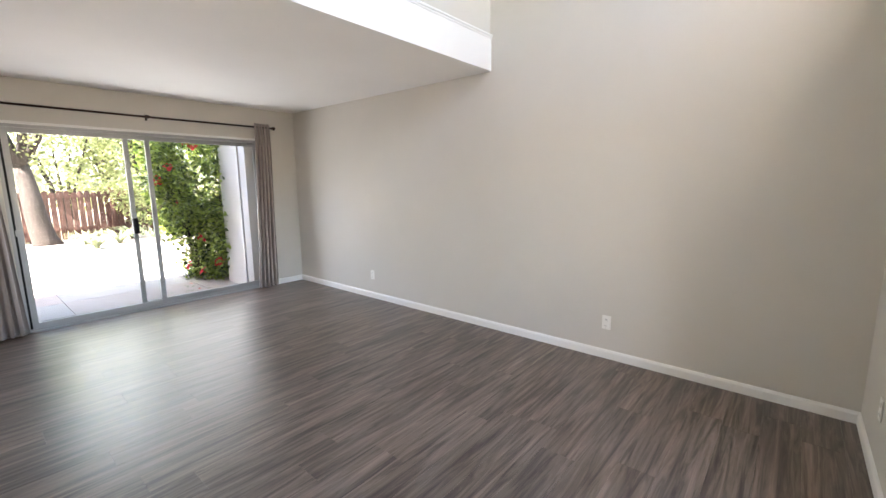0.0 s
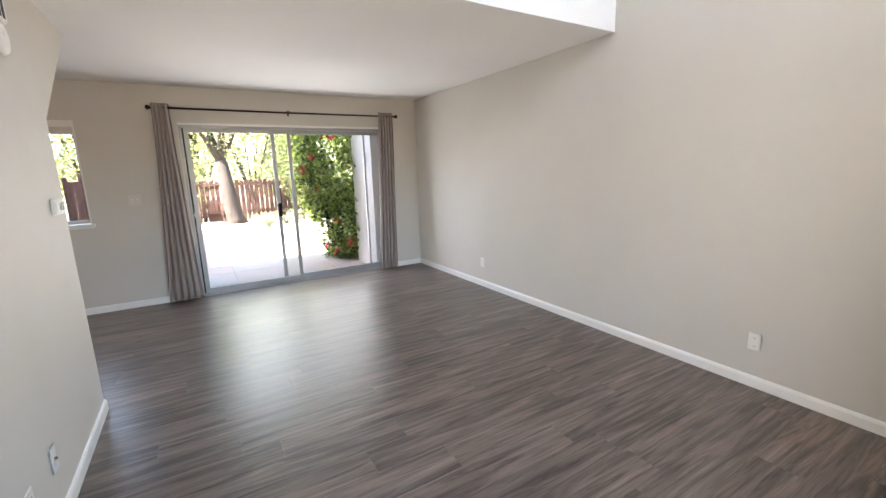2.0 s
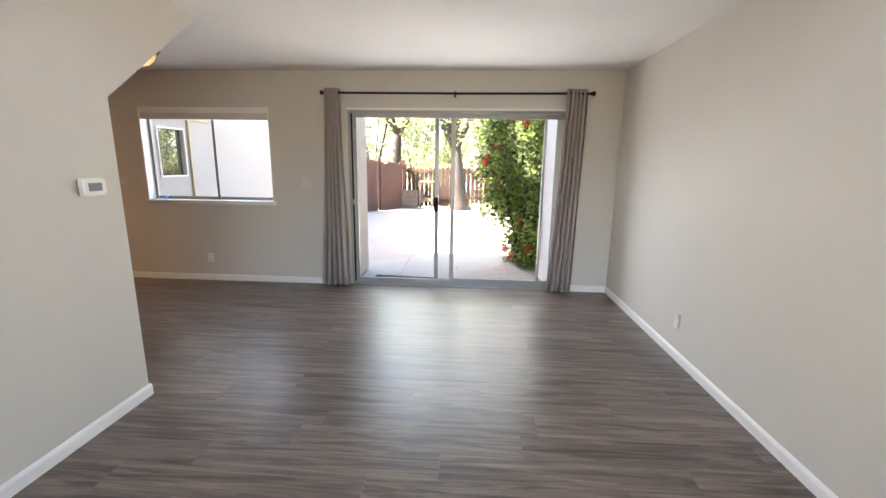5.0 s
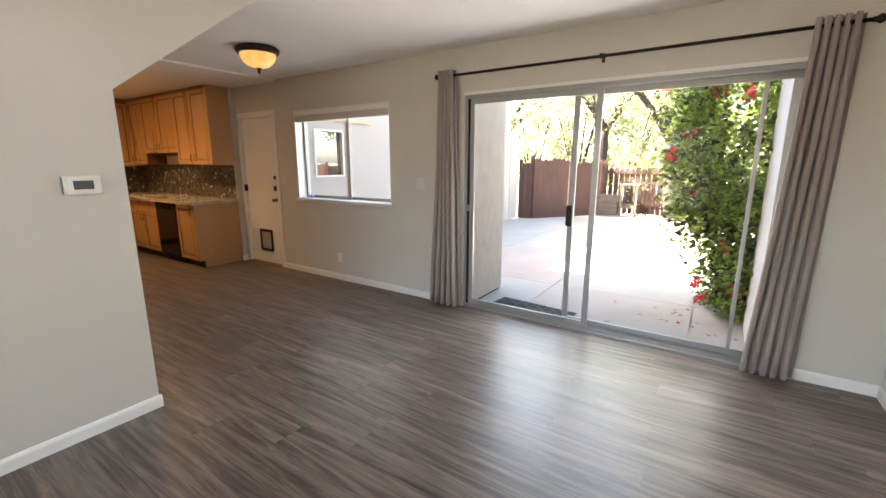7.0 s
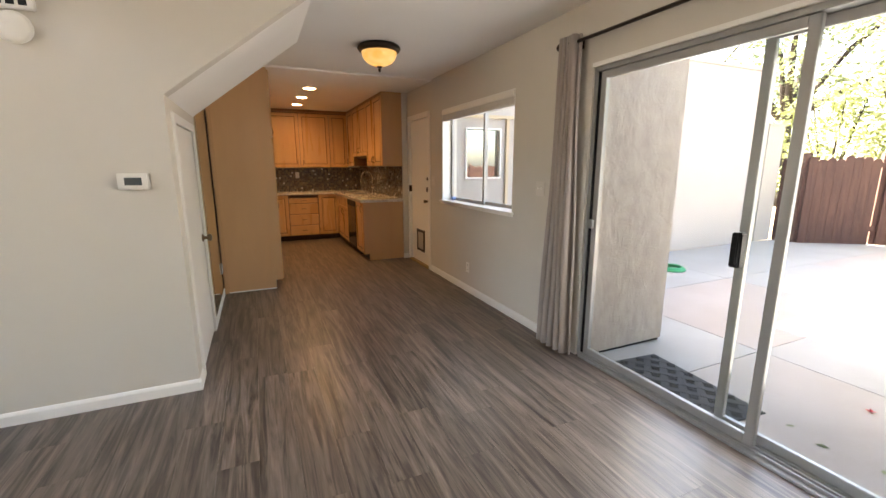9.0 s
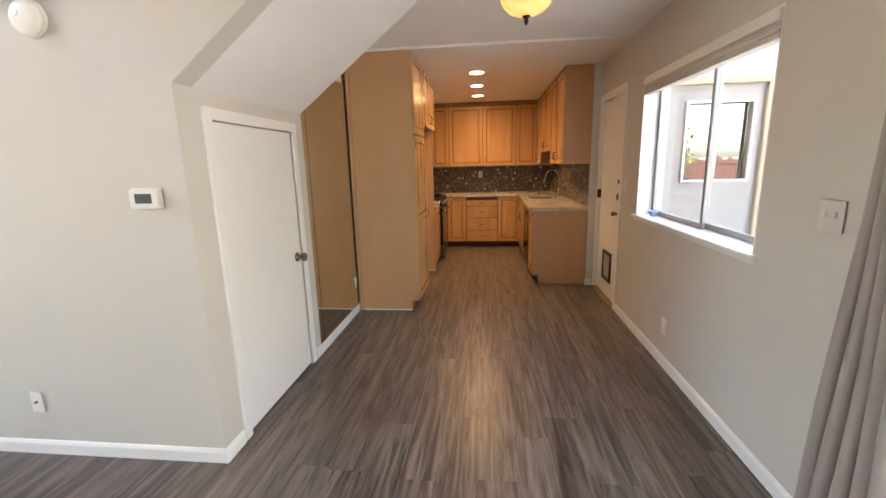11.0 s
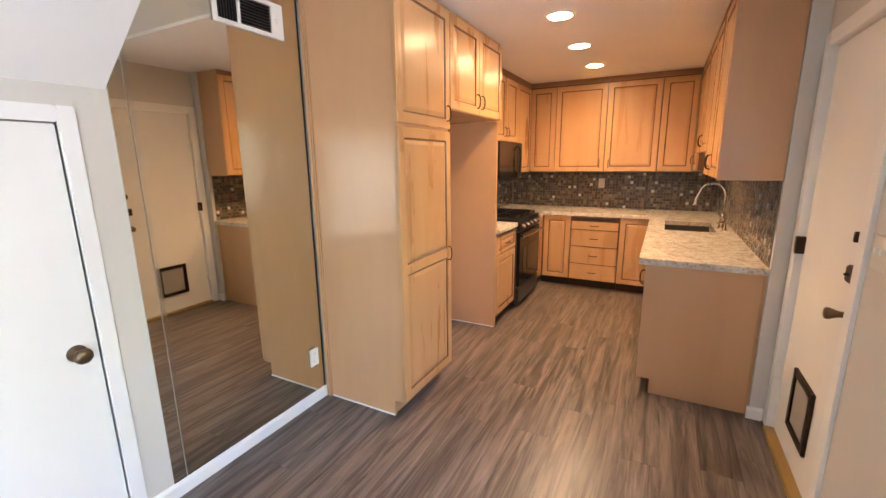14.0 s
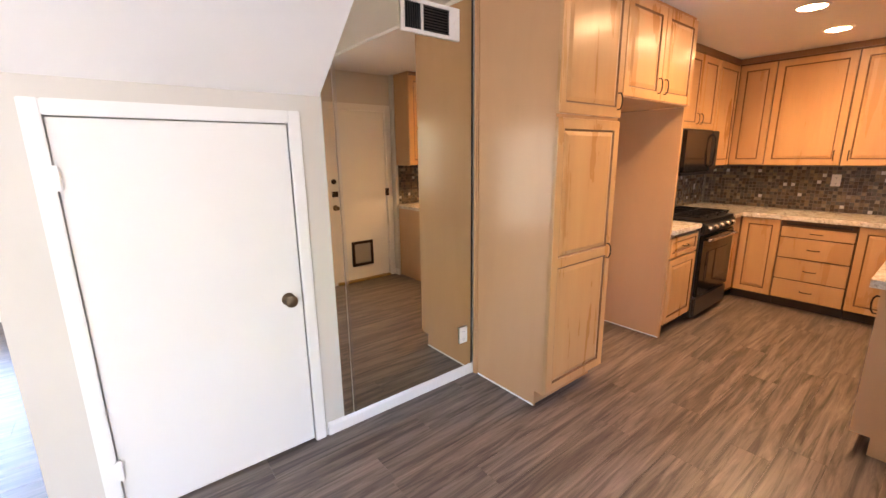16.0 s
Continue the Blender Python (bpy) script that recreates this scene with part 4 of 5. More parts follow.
# east run: small base cabinet, range
BX = -3.205
c = base_unit("narrow maple base cabinet beside the range", BX, MIR - 0.002, -4.20, -3.674, "-x")
cab_door(c, (BX, -3.678, 0.105), u, w, 0.515, 0.555)
cab_door(c, (BX, -3.678, 0.675), u, w, 0.515, 0.165, (0.257, 0.082, False), None, "drawer", 0.035)
bm = cube(-3.245, MIR - 0.002, -4.20, -3.672, 0.870, 0.910, 0.006)
solo("countertop", bm, GRANITE, (0, 0, 0), "short cream granite counter beside the range", "countertop")

rg = thing("gas_range", (-2.93, -4.58, 0), "black and stainless freestanding gas range", "stove")
x0, x1, y0, y1 = -0.30, 0.29, -0.374, 0.374
part("body", cube(x0, x1, y0, y1, 0.03, 0.905, 0.004), STEEL, rg, "stainless side panels")
part("oven_door", cube(x0 - 0.035, x0 - 0.001, y0 + 0.004, y1 - 0.004, 0.235, 0.80, 0.008), DARKGLASS, rg, "black glass oven door")
part("oven_window", cube(x0 - 0.038, x0 - 0.0352, y0 + 0.12, y1 - 0.12, 0.36, 0.64, 0.001), material("oven window", (0.02, 0.018, 0.016), 0.03), rg)
bm = tube(bmesh.new(), [(x0 - 0.034, y0 + 0.05, 0.76), (x0 - 0.075, y0 + 0.05, 0.76), (x0 - 0.082, y0 + 0.08, 0.76), (x0 - 0.085, 0, 0.76), (x0 - 0.082, y1 - 0.08, 0.76), (x0 - 0.075, y1 - 0.05, 0.76), (x0 - 0.034, y1 - 0.05, 0.76)], 0.011, 8)
part("door_handle", bm, CHROME, rg, "steel bar handle", True)
part("drawer", cube(x0 - 0.03, x0 - 0.001, y0 + 0.004, y1 - 0.004, 0.05, 0.225, 0.008), STEEL, rg, "lower storage drawer")
part("control_panel", cube(x0 - 0.032, x0 - 0.001, y0, y1, 0.81, 0.905, 0.01), BLACK, rg)
part("cooktop", cube(x0 - 0.02, x1, y0, y1, 0.906, 0.925, 0.006), BLACK, rg)
part("backguard", cube(x1 - 0.06, x1, y0, y1, 0.926, 1.03, 0.01), BLACK, rg)
for k in range(5):
    yy = -0.28 + 0.14 * k
    bm = lathe(bmesh.new(), [(0, 0), (0.021, 0), (0.019, -0.02), (0.014, -0.03), (0, -0.03)], (x0 - 0.032, yy, 0.858), "x", 14)
    part("knob", bm, CHROME, rg, "steel control knob")
for k in range(3):
    bm = bmesh.new()
    a = -0.36 + 0.242 * k
    for q in range(3):
        box(bm, x0 + 0.02, x1 - 0.08, a + 0.012 + q * 0.1, a + 0.022 + q * 0.1, 0.945, 0.957)
    for q in range(3):
        xx = x0 + 0.03 + q * 0.225
        box(bm, xx, xx + 0.01, a + 0.022, a + 0.212, 0.945, 0.9565)
        box(bm, xx, xx + 0.01, a + 0.012, a + 0.022, 0.925, 0.945)
    part("grate", bm, BLACK, rg, "cast iron pan grate")

fc = base_unit("maple corner base cabinet", BX, MIR - 0.002, S + 0.002, -4.962, "-x")
part("filler", cube(BX - 0.018, BX - 0.001, -5.258, -4.966, 0.105, 0.862, 0.003), MAPLE, fc)

# microwave and east wall cabinets
mw = thing("microwave", (-2.82, -4.58, 1.30), "black over-range microwave oven", "microwave")
part("body", cube(-0.18, 0.195, -0.375, 0.375, 0, 0.405, 0.006), BLACK, mw)
part("door", cube(-0.215, -0.181, -0.20, 0.373, 0.03, 0.403, 0.008), DARKGLASS, mw, "black glass door")
part("control_panel", cube(-0.213, -0.181, -0.373, -0.205, 0.03, 0.403, 0.008), BLACK, mw)
bm = tube(bmesh.new(), [(-0.214, -0.19, 0.06), (-0.245, -0.19, 0.09), (-0.252, -0.19, 0.21), (-0.245, -0.19, 0.34), (-0.214, -0.19, 0.37)], 0.009, 8)
part("handle", bm, BLACK, mw, "curved black handle", True)
part("vent_grille", cube(-0.20, -0.181, -0.37, 0.37, 0.002, 0.026, 0.004), BLACK, mw)


def wall_unit(label, x0, x1, y0, y1, z0, z1=2.37):
    c = thing("wall_cabinet", (0, 0, 0), label, "cabinet", "kitchen wall cabinets")
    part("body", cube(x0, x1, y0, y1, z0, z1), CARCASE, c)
    return c


UX = -2.945
c = wall_unit("maple wall cabinet beside the fridge bay", UX, MIR - 0.002, -4.20, -3.674, 1.37)
cab_door(c, (UX, -3.678, 1.372), u, w, 0.515, 0.985)
c = wall_unit("short maple wall cabinet over the microwave", UX, MIR - 0.002, -4.962, -4.204, 1.712)
cab_door(c, (UX, -4.208, 1.716), u, w, 0.373, 0.64, (0.335, 0.09, True))
cab_door(c, (UX, -4.585, 1.716), u, w, 0.373, 0.64, (0.038, 0.09, True))
c = wall_unit("narrow maple corner wall cabinet", UX, MIR - 0.002, -5.526, -4.966, 1.37)
cab_door(c, (UX, -4.97, 1.372), u, w, 0.53, 0.985, (0.04, 0.09, True))

# back run
u, w = (-1, 0, 0), (0, 1, 0)
BY, UY = -5.262, -5.532
c = base_unit("maple base cabinet with one door", -3.56, BX - 0.001, S + 0.002, BY, "+y")
cab_door(c, (-3.245, BY, 0.105), u, w, 0.31, 0.757)
c = base_unit("maple drawer unit with four drawers and a cutting board", -4.09, -3.564, S + 0.002, BY, "+y")
for a, b in ((0.108, 0.292), (0.304, 0.502), (0.514, 0.702), (0.714, 0.806)):
    flat_drawer(c, (-3.569, BY, a), u, w, 0.516, b - a)
part("cutting_board", cube(-4.06, -3.60, BY + 0.001, BY + 0.024, 0.826, 0.846, 0.004), TOE, c, "dark edge of a pull-out cutting board")
c = base_unit("maple corner base cabinet with one door", -4.488, -4.094, S + 0.002, BY, "+y")
cab_door(c, (-4.10, BY, 0.105), u, w, 0.36, 0.757, (0.32, 0.66, True))
for n, (xa, xb, side) in enumerate(((-2.962, -3.268, None), (-3.272, -3.846, 1), (-3.850, -4.402, 0), (-4.406, -4.748, 1))):
    c = wall_unit("maple wall cabinet on the back wall", xb, xa if n else UX - 0.001, S + 0.002, UY, 1.37, 2.375)
    wd = xa - xb - 0.006
    grip = None if side is None or n == 3 else ((wd - 0.045 if side else 0.045), 0.09, True)
    cab_door(c, (xa - 0.003, UY, 1.373), u, w, wd, 0.985, grip)
solo("trim_cabinet", box(box(box(bmesh.new(), -4.76, UX, UY - 0.02, UY + 0.012, 2.376, HK - 0.002, 0.004), UX - 0.012, UX + 0.02, UY + 0.013, -3.674, 2.371, HK - 0.002, 0.004), -4.79, -4.752, UY + 0.013, -3.05, 2.401, HK - 0.002, 0.004), material("stained crown", (0.30, 0.17, 0.08), 0.4), (0, 0, 0), "stained maple filler strip along the ceiling", "trim", kind="structure")

# west run: end panel, cabinet, dishwasher, sink cabinet
u, w = (0, 1, 0), (1, 0, 0)
WX = -4.458
c = base_unit("maple base cabinet with a plain end panel", KW + 0.002, WX, -3.56, -3.085, "+x")
bm = prism(bmesh.new(), [(KW + 0.004, 0.0), (WX - 0.06, 0.0), (WX - 0.06, 0.10), (WX + 0.018, 0.10), (WX + 0.018, 0.868), (KW + 0.004, 0.868)], "y", -3.084, -3.062)
part("end_panel", bm, PANEL, c, "plain maple end panel")
part("scribe_strip", cube(KW + 0.001, KW + 0.016, -3.0615, -3.056, 0, 0.868, 0.002), PANEL, c)
cab_door(c, (WX, -3.556, 0.105), u, w, 0.465, 0.757, (0.42, 0.66, True))
dw = thing("dishwasher", (0, 0, 0), "black built-in dishwasher under the counter", "dishwasher")
part("body", cube(KW + 0.05, WX, -4.17, -3.565, 0.10, 0.868), BLACK, dw)
part("door", cube(WX + 0.001, WX + 0.026, -4.166, -3.568, 0.12, 0.76, 0.006), DARKGLASS, dw, "black door panel")
part("control_panel", cube(WX + 0.001, WX + 0.03, -4.166, -3.568, 0.765, 0.862, 0.008), BLACK, dw)
part("kick_plate", cube(KW + 0.1, WX - 0.05, -4.166, -3.568, 0.0, 0.0995), BLACK, dw)
c = base_unit("maple sink base with false drawer front", KW + 0.002, WX, -5.26, -4.175, "+x", 0.10, 0.64)
bm = bmesh.new()
box(bm, WX - 0.018, WX, -5.26, -4.175, 0.6405, 0.868)
box(bm, KW + 0.002, WX - 0.0185, -4.19, -4.175, 0.6405, 0.868)
part("apron", bm, MAPLE, c)
cab_door(c, (WX, -4.63, 0.105), u, w, 0.448, 0.585, (0.05, 0.49, True))
cab_door(c, (WX, -5.085, 0.105), u, w, 0.448, 0.585, (0.40, 0.49, True))
m = frame_matrix((WX, -5.085, 0.70), u, w)
bm = cube(0, 0.903, 0, 0.16, 0, 0.02, 0.004)
bm.transform(m)
part("false_front", bm, MAPLE, c)

bm = bmesh.new()
SK = (-4.915, -4.535, -4.90, -4.28)
CX = -4.398
for b in ((SK[1], CX, -5.222, -3.035), (KW + 0.002, SK[0], -5.222, -3.035), (SK[0], SK[1], -5.222, SK[2]), (SK[0], SK[1], SK[3], -3.035)):
    box(bm, b[0], b[1], b[2], b[3], 0.870, 0.910)
box(bm, KW + 0.002, MIR - 0.002, S + 0.002, -5.222, 0.870, 0.910)
box(bm, -3.245, MIR - 0.002, -5.222, -4.962, 0.870, 0.910)
bmesh.ops.remove_doubles(bm, verts=bm.verts, dist=0.0005)
# rough chiselled nose along the end of the counter
for k in range(26):
    xx = KW + 0.004 + k * 0.0248
    box(bm, xx, xx + 0.027, -3.0355, -3.029 + 0.004 * math.sin(k * 2.3), 0.874 + 0.003 * math.sin(k * 1.7), 0.908, 0.003)
solo("countertop", bm, GRANITE, (0, 0, 0), "cream speckled granite counter with chiselled end", "countertop")

sink = thing("sink", (0, 0, 0), "dark undermount kitchen sink", "sink")
bm = bmesh.new()
t = 0.012
box(bm, SK[0] - t, SK[1] + t, SK[2] - t, SK[3] + t, 0.66, 0.672)
for b in ((SK[0] - t, SK[0], SK[2] - t, SK[3] + t), (SK[1], SK[1] + t, SK[2] - t, SK[3] + t), (SK[0], SK[1], SK[2] - t, SK[2]), (SK[0], SK[1], SK[3], SK[3] + t)):
    box(bm, *b, 0.672, 0.8695)
part("basin", bm, material("dark composite", (0.05, 0.045, 0.04), 0.35), sink)
part("drain", lathe(bmesh.new(), [(0, 0), (0.045, 0), (0.045, 0.004), (0.03, 0.005), (0, 0.002)], (-4.72, -4.6, 0.672), "z", 18), CHROME, sink, "steel drain")

fa = thing("kitchen_faucet", (-4.97, -4.52, 0.91), "brushed nickel gooseneck kitchen faucet", "faucet")
part("base", lathe(bmesh.new(), [(0, 0), (0.032, 0), (0.030, 0.012), (0.022, 0.03), (0.020, 0.10), (0.024, 0.115), (0.016, 0.13), (0, 0.13)], (0, 0, 0), "z", 18), CHROME, fa, "", True)
pts = [(0, 0, 0.12), (0, 0, 0.28)] + [(0.10 - 0.10 * math.cos(a), 0, 0.28 + 0.11 * math.sin(a)) for a in (k * math.pi / 10 for k in range(1, 9))] + [(0.205, 0, 0.27), (0.212, 0, 0.24)]
part("spout", tube(bmesh.new(), pts, 0.011, 10), CHROME, fa, "", True)
part("spray_head", tube(bmesh.new(), [(0.208, 0, 0.262), (0.214, 0, 0.225), (0.218, 0, 0.195)], [0.013, 0.016, 0.018], 12), CHROME, fa, "", True)
part("lever", tube(bmesh.new(), [(0, 0.02, 0.075), (0.0, 0.05, 0.085), (0.01, 0.10, 0.115)], [0.009, 0.008, 0.006], 8), CHROME, fa, "side lever", True)
sd = thing("soap_dispenser", (-4.975, -4.36, 0.91), "small nickel soap dispenser beside the sink", "soap dispenser")
part("body", lathe(bmesh.new(), [(0, 0), (0.02, 0), (0.018, 0.02), (0.01, 0.03), (0.01, 0.07), (0, 0.07)], (0, 0, 0), "z", 14), CHROME, sd, "", True)
part("nozzle", tube(bmesh.new(), [(0, 0, 0.065), (0.03, 0, 0.072), (0.06, 0, 0.062)], 0.006, 8), CHROME, sd)

WU = -4.772
for lab, ya, yb, z0, n in (("maple wall cabinet beside the side door", -3.995, -3.055, 1.395, 2), ("short maple wall cabinet over the sink", -5.05, -3.999, 1.565, 2), ("maple corner wall cabinet", -5.526, -5.054, 1.395, 1)):
    c = wall_unit(lab, KW + 0.002, WU, ya, yb, z0, 2.40)
    each = (yb - ya) / n
    for k in range(n):
        inner_edge = 0.045 if (k == 1 or n == 1) else each - 0.05
        cab_door(c, (WU, ya + each * k + 0.003, z0 + 0.003), u, w, each - 0.006, 2.385 - z0, (inner_edge, 0.09, True))
    if n == 2 and z0 < 1.5:
        part("end_panel", cube(KW + 0.002, WU + 0.018, yb + 0.001, yb + 0.012, z0 - 0.004, HK - 0.003), PANEL, c, "plain maple end panel")
solo("range_hood_box", cube(KW + 0.05, WU - 0.02, -4.95, -4.10, 1.53, 1.562, 0.004), TOE, (0, 0, 0), "dark valance light box under the sink cabinet", "light box")

# recessed lamps
for x, y in ((-3.805, -3.20), (-3.785, -4.02), (-3.785, -4.85)):
    r = thing("recessed_light", (x, y, HK), "lit recessed ceiling light with white rim", "ceiling light", "kitchen ceiling lights")
    part("rim", lathe(bmesh.new(), [(0.075, 0.0), (0.098, 0.0), (0.096, -0.006), (0.08, -0.009), (0.075, -0.004)], (0, 0, 0), "z", 28), TRIM, r)
    part("lens", lathe(bmesh.new(), [(0, -0.001), (0.0745, -0.001), (0.0745, -0.005), (0, -0.006)], (0, 0, 0), "z", 28), LED, r, "glowing warm lens")
    beam = bpy.data.lights.new("recessed_lamp", "SPOT")
    beam.energy, beam.color, beam.spot_size, beam.spot_blend, beam.shadow_soft_size = 2.7, (1.0, 0.64, 0.32), radians(135), 0.8, 0.07
    new("recessed_lamp", beam).location = (x, y, HK - 0.012)

# ---- outdoors ----
G = -0.06
bm = bmesh.new()
R = 900
vs = [bm.verts.new(p) for p in ((-R, -R, G - 0.10), (R, -R, G - 0.10), (R, R, G - 0.10), (-R, R, G - 0.10))]
bm.faces.new(vs)
solo("ground", bm, SOIL, (0, 0, 0), "dry bare soil of the yard", "ground", kind="structure")

# patio: cast slabs with open joints
patio = solo("pavement", cube(-14.7, W - OUT, -1.87, 9.0, G - 0.099, G - 0.012), CONCRETE, (0, 0, 0), "pale concrete patio cast in square slabs", "patio", kind="structure")
slab_meshes = {}
xs = [-5.34, -6.62, -8.6, -10.6, -12.6, -14.6]
ys = [-1.86, -0.35, 1.15, 2.65, 4.15, 5.65, 7.15, 8.9]
for i in range(len(xs) - 1):
    for j in range(len(ys) - 1):
        lx, ly = xs[i] - xs[i + 1], ys[j + 1] - ys[j]
        key = (round(lx, 2), round(ly, 2))
        if key not in slab_meshes:
            slab_meshes[key] = finish("slab", cube(-lx / 2 + 0.0025, lx / 2 - 0.0025, -ly / 2 + 0.0025, ly / 2 - 0.0025, -0.012, 0, 0.002), CONCRETE)
        ob = new("slab", slab_meshes[key])
        ob.location = ((xs[i] + xs[i + 1]) / 2, (ys[j] + ys[j + 1]) / 2, G)
        ob.parent = patio

# wing walls either side of the sliding door
solo("wall_wing_south", cube(-6.09, W - OUT - 0.001, 0.30, 0.662, G + 0.025, 4.9), STUCCO, (0, 0, 0), "rough trowelled cream stucco wing wall", "wall", kind="structure")
solo("wall_wing_north", cube(-6.20, W - OUT - 0.001, 3.06, 3.40, G, 4.9), WING, (0, 0, 0), "smooth pale stucco wing wall", "wall", kind="structure")
# black box in the gap below the stucco, painting its shade
solo("trim_gap_shade", cube(-6.075, W - OUT - 0.001, 0.31, 0.648, G, G + 0.0245), BLACK, (0, 0, 0), "black strip painted as the shade under the stucco wing wall", "trim", kind="structure")
solo("trim_wing_return", cube(W - OUT, -5.2655, SL[0] + 0.0005, 0.694, 0.0005, SL[3] - 0.0005), STUCCO, (0, 0, 0), "rough stucco return beside the sliding door", "trim", kind="structure")
wl = thing("outdoor_wall_lamp", (-5.60, 0.662, 2.16), "weathered bronze outdoor lantern on the stucco wall", "wall lamp")
part("back_plate", cube(-0.045, 0.045, 0.0005, 0.016, -0.05, 0.11, 0.005), BRONZE, wl)
part("arm", tube(bmesh.new(), [(0, 0.015, 0.07), (0, 0.06, 0.095), (0, 0.10, 0.075)], 0.007, 8), BRONZE, wl, "", True)
part("shade", lathe(bmesh.new(), [(0, 0.08), (0.02, 0.078), (0.055, 0.045), (0.06, 0.0), (0.045, -0.045), (0.02, -0.06), (0, -0.06)], (0, 0.10, 0), "z", 18), material("tan lantern shade", (0.30, 0.19, 0.12), 0.5), wl, "tan lantern shade", True)
part("finial", lathe(bmesh.new(), [(0, -0.06), (0.012, -0.061), (0.008, -0.075), (0.012, -0.085), (0, -0.1)], (0, 0.10, 0), "z", 12), BRONZE, wl, "", True)
# house storey above: eaves over the patio side
solo("roof", cube(-5.95, E + 0.7, S - 0.7, 9.5, TOP + 0.3, TOP + 0.5), ROOF, (0, 0, 0), "brown roof edge over the house", "roof", kind="structure")
solo("wall_house_north", cube(-5.34, 1.1, 3.91, 9.0, G, TOP + 0.3), GARAGE, (0, 0, 0), "pale stucco wall of the next house", "wall", kind="structure")

# garage across the court
garage = thing("garage", (-8.8, -4.0, G), "pale cream stucco garage with a flat parapet", "garage")
gx0, gx1, gy = -11.78, W - OUT - 0.001, -1.87
bm = wall_with_holes(bmesh.new(), "y", gy + 4.0, -0.18, gx0 + 8.8, gx1 + 8.8, 0, 3.08, [(-6.02 + 8.8, -5.50 + 8.8, 1.31, 1.91)])
part("wall", bm, GARAGE, garage)
part("wall", cube(gx0 + 8.8, gx0 + 9.0, -4.0, gy + 4.0 - 0.181, 0, 3.08), GARAGE, garage)
part("roof", cube(gx0 + 8.75, gx1 + 8.8, -4.0, gy + 4.03, 3.08, 3.13, 0.005), GARAGE, garage, "thin parapet cap")
bm = bmesh.new()
for b in ((-6.02, -6.0, 1.29, 1.93), (-5.52, -5.50, 1.29, 1.93)):
    box(bm, b[0] + 8.8, b[1] + 8.8, gy + 4.0, gy + 4.02, b[2], b[3], 0.003)
box(bm, -6.0 + 8.8, -5.52 + 8.8, gy + 4.0, gy + 4.0195, 1.29, 1.31, 0.003)
box(bm, -6.0 + 8.8, -5.52 + 8.8, gy + 4.0, gy + 4.0195, 1.91, 1.93, 0.003)
gw = part("window", bm, TRIM, garage, "white-trimmed small window")
part("pane", cube(-6.0 + 8.8, -5.52 + 8.8, gy + 3.95, gy + 3.956, 1.31, 1.91), YARDGLASS, gw, "dark reflecting glass")
part("corner_board", cube(-6.13 + 8.8, -6.085 + 8.8, gy + 4.0, gy + 4.035, 0.0, 2.05, 0.004), TAN, garage, "faded tan upright board")
part("head_board", cube(-6.6 + 8.8, -5.36 + 8.8, gy + 4.0, gy + 4.035, 2.05, 2.09, 0.004), TAN, garage, "faded tan cross board")

part("yard_wall", cube(-12.32 + 8.8, gx0 + 8.749, gy + 3.83, gy + 3.99, 0, 2.18), GARAGE, garage, "lower pale stucco wall beyond the garage")
part("coping", cube(-12.34 + 8.8, gx0 + 8.749, gy + 3.815, gy + 4.005, 2.1805, 2.215, 0.006), GARAGE, garage)
part("foot_vent", cube(-9.35 + 8.8, -8.95 + 8.8, gy + 4.0005, gy + 4.008, 0.16, 0.30, 0.002), WING, garage, "flush painted crawl-space vent")

# unseen wall, added to keep direct sun off the front windows
solo("wall_sun_block", cube(E + OUT + 0.001, 3.0, -0.25, 0.05, G, 5.2), GARAGE, (0, 0, 0), "pale stucco wall added out of view to block the sun", "wall", kind="structure")


# fences: posts, rails and single boards
def fence_run(a, b, height, board, gap, label):
    a, b = Vector(a), Vector(b)
    run = (b - a).length
    f = thing("fence", (a.x, a.y, G - 0.1), label, "fence", "yard fences")
    f.rotation_euler = (0, 0, math.atan2(b.y - a.y, b.x - a.x))
    n = int(run / 2.2) + 1
    for k in range(n + 1):
        s = run * k / n
        part("post", cube(s - 0.045, s + 0.045, 0.03, 0.12, 0, height + 0.02, 0.006), FENCE, f)
    for z in (0.35, height - 0.25):
        part("rail", cube(0, run, 0.001, 0.029, z, z + 0.09, 0.004), FENCE, f)
    rng = random.Random(int(run * 100))
    mesh = {}
    s = 0.0
    while s + board < run + 0.01:
        v = rng.randrange(4)
        if v not in mesh:
            hh = height - 0.10 + 0.02 * v
            mesh[v] = finish("board", prism(bmesh.new(), [(0, 0.10), (board, 0.10), (board, hh - 0.03), (board - 0.03, hh), (0.03, hh), (0, hh - 0.03)], "y", -0.018, 0.0), FENCE)
        ob = new("board", mesh[v])
        ob.location = (s, 0, 0)
        ob.parent = f
        s += board + gap
    return f


fence_run((-15.2, 9.0), (-15.2, -0.2), 1.52, 0.125, 0.025, "dark red-brown board fence with open gaps")
fence_run((-13.47, -0.73), (-14.4, -0.14), 1.66, 0.14, 0.003, "close-boarded red-brown fence by the gate")
fence_run((-14.42, -0.13), (-15.2, -0.2), 1.66, 0.14, 0.003, "close-boarded red-brown fence in the far corner")
fence_run((-12.34, -1.80), (-12.42, -1.47), 1.66, 0.14, 0.003, "narrow red-brown board infill beside the gate")
fence_run((-5.4, 9.0), (-15.2, 9.0), 1.6, 0.14, 0.006, "red-brown board fence along the yard")
gate = fence_run((-12.43, -1.46), (-13.45, -0.75), 1.76, 0.14, 0.003, "tall red-brown boarded side gate")
gate.name = "wooden_gate"
gate["category"] = "gate"

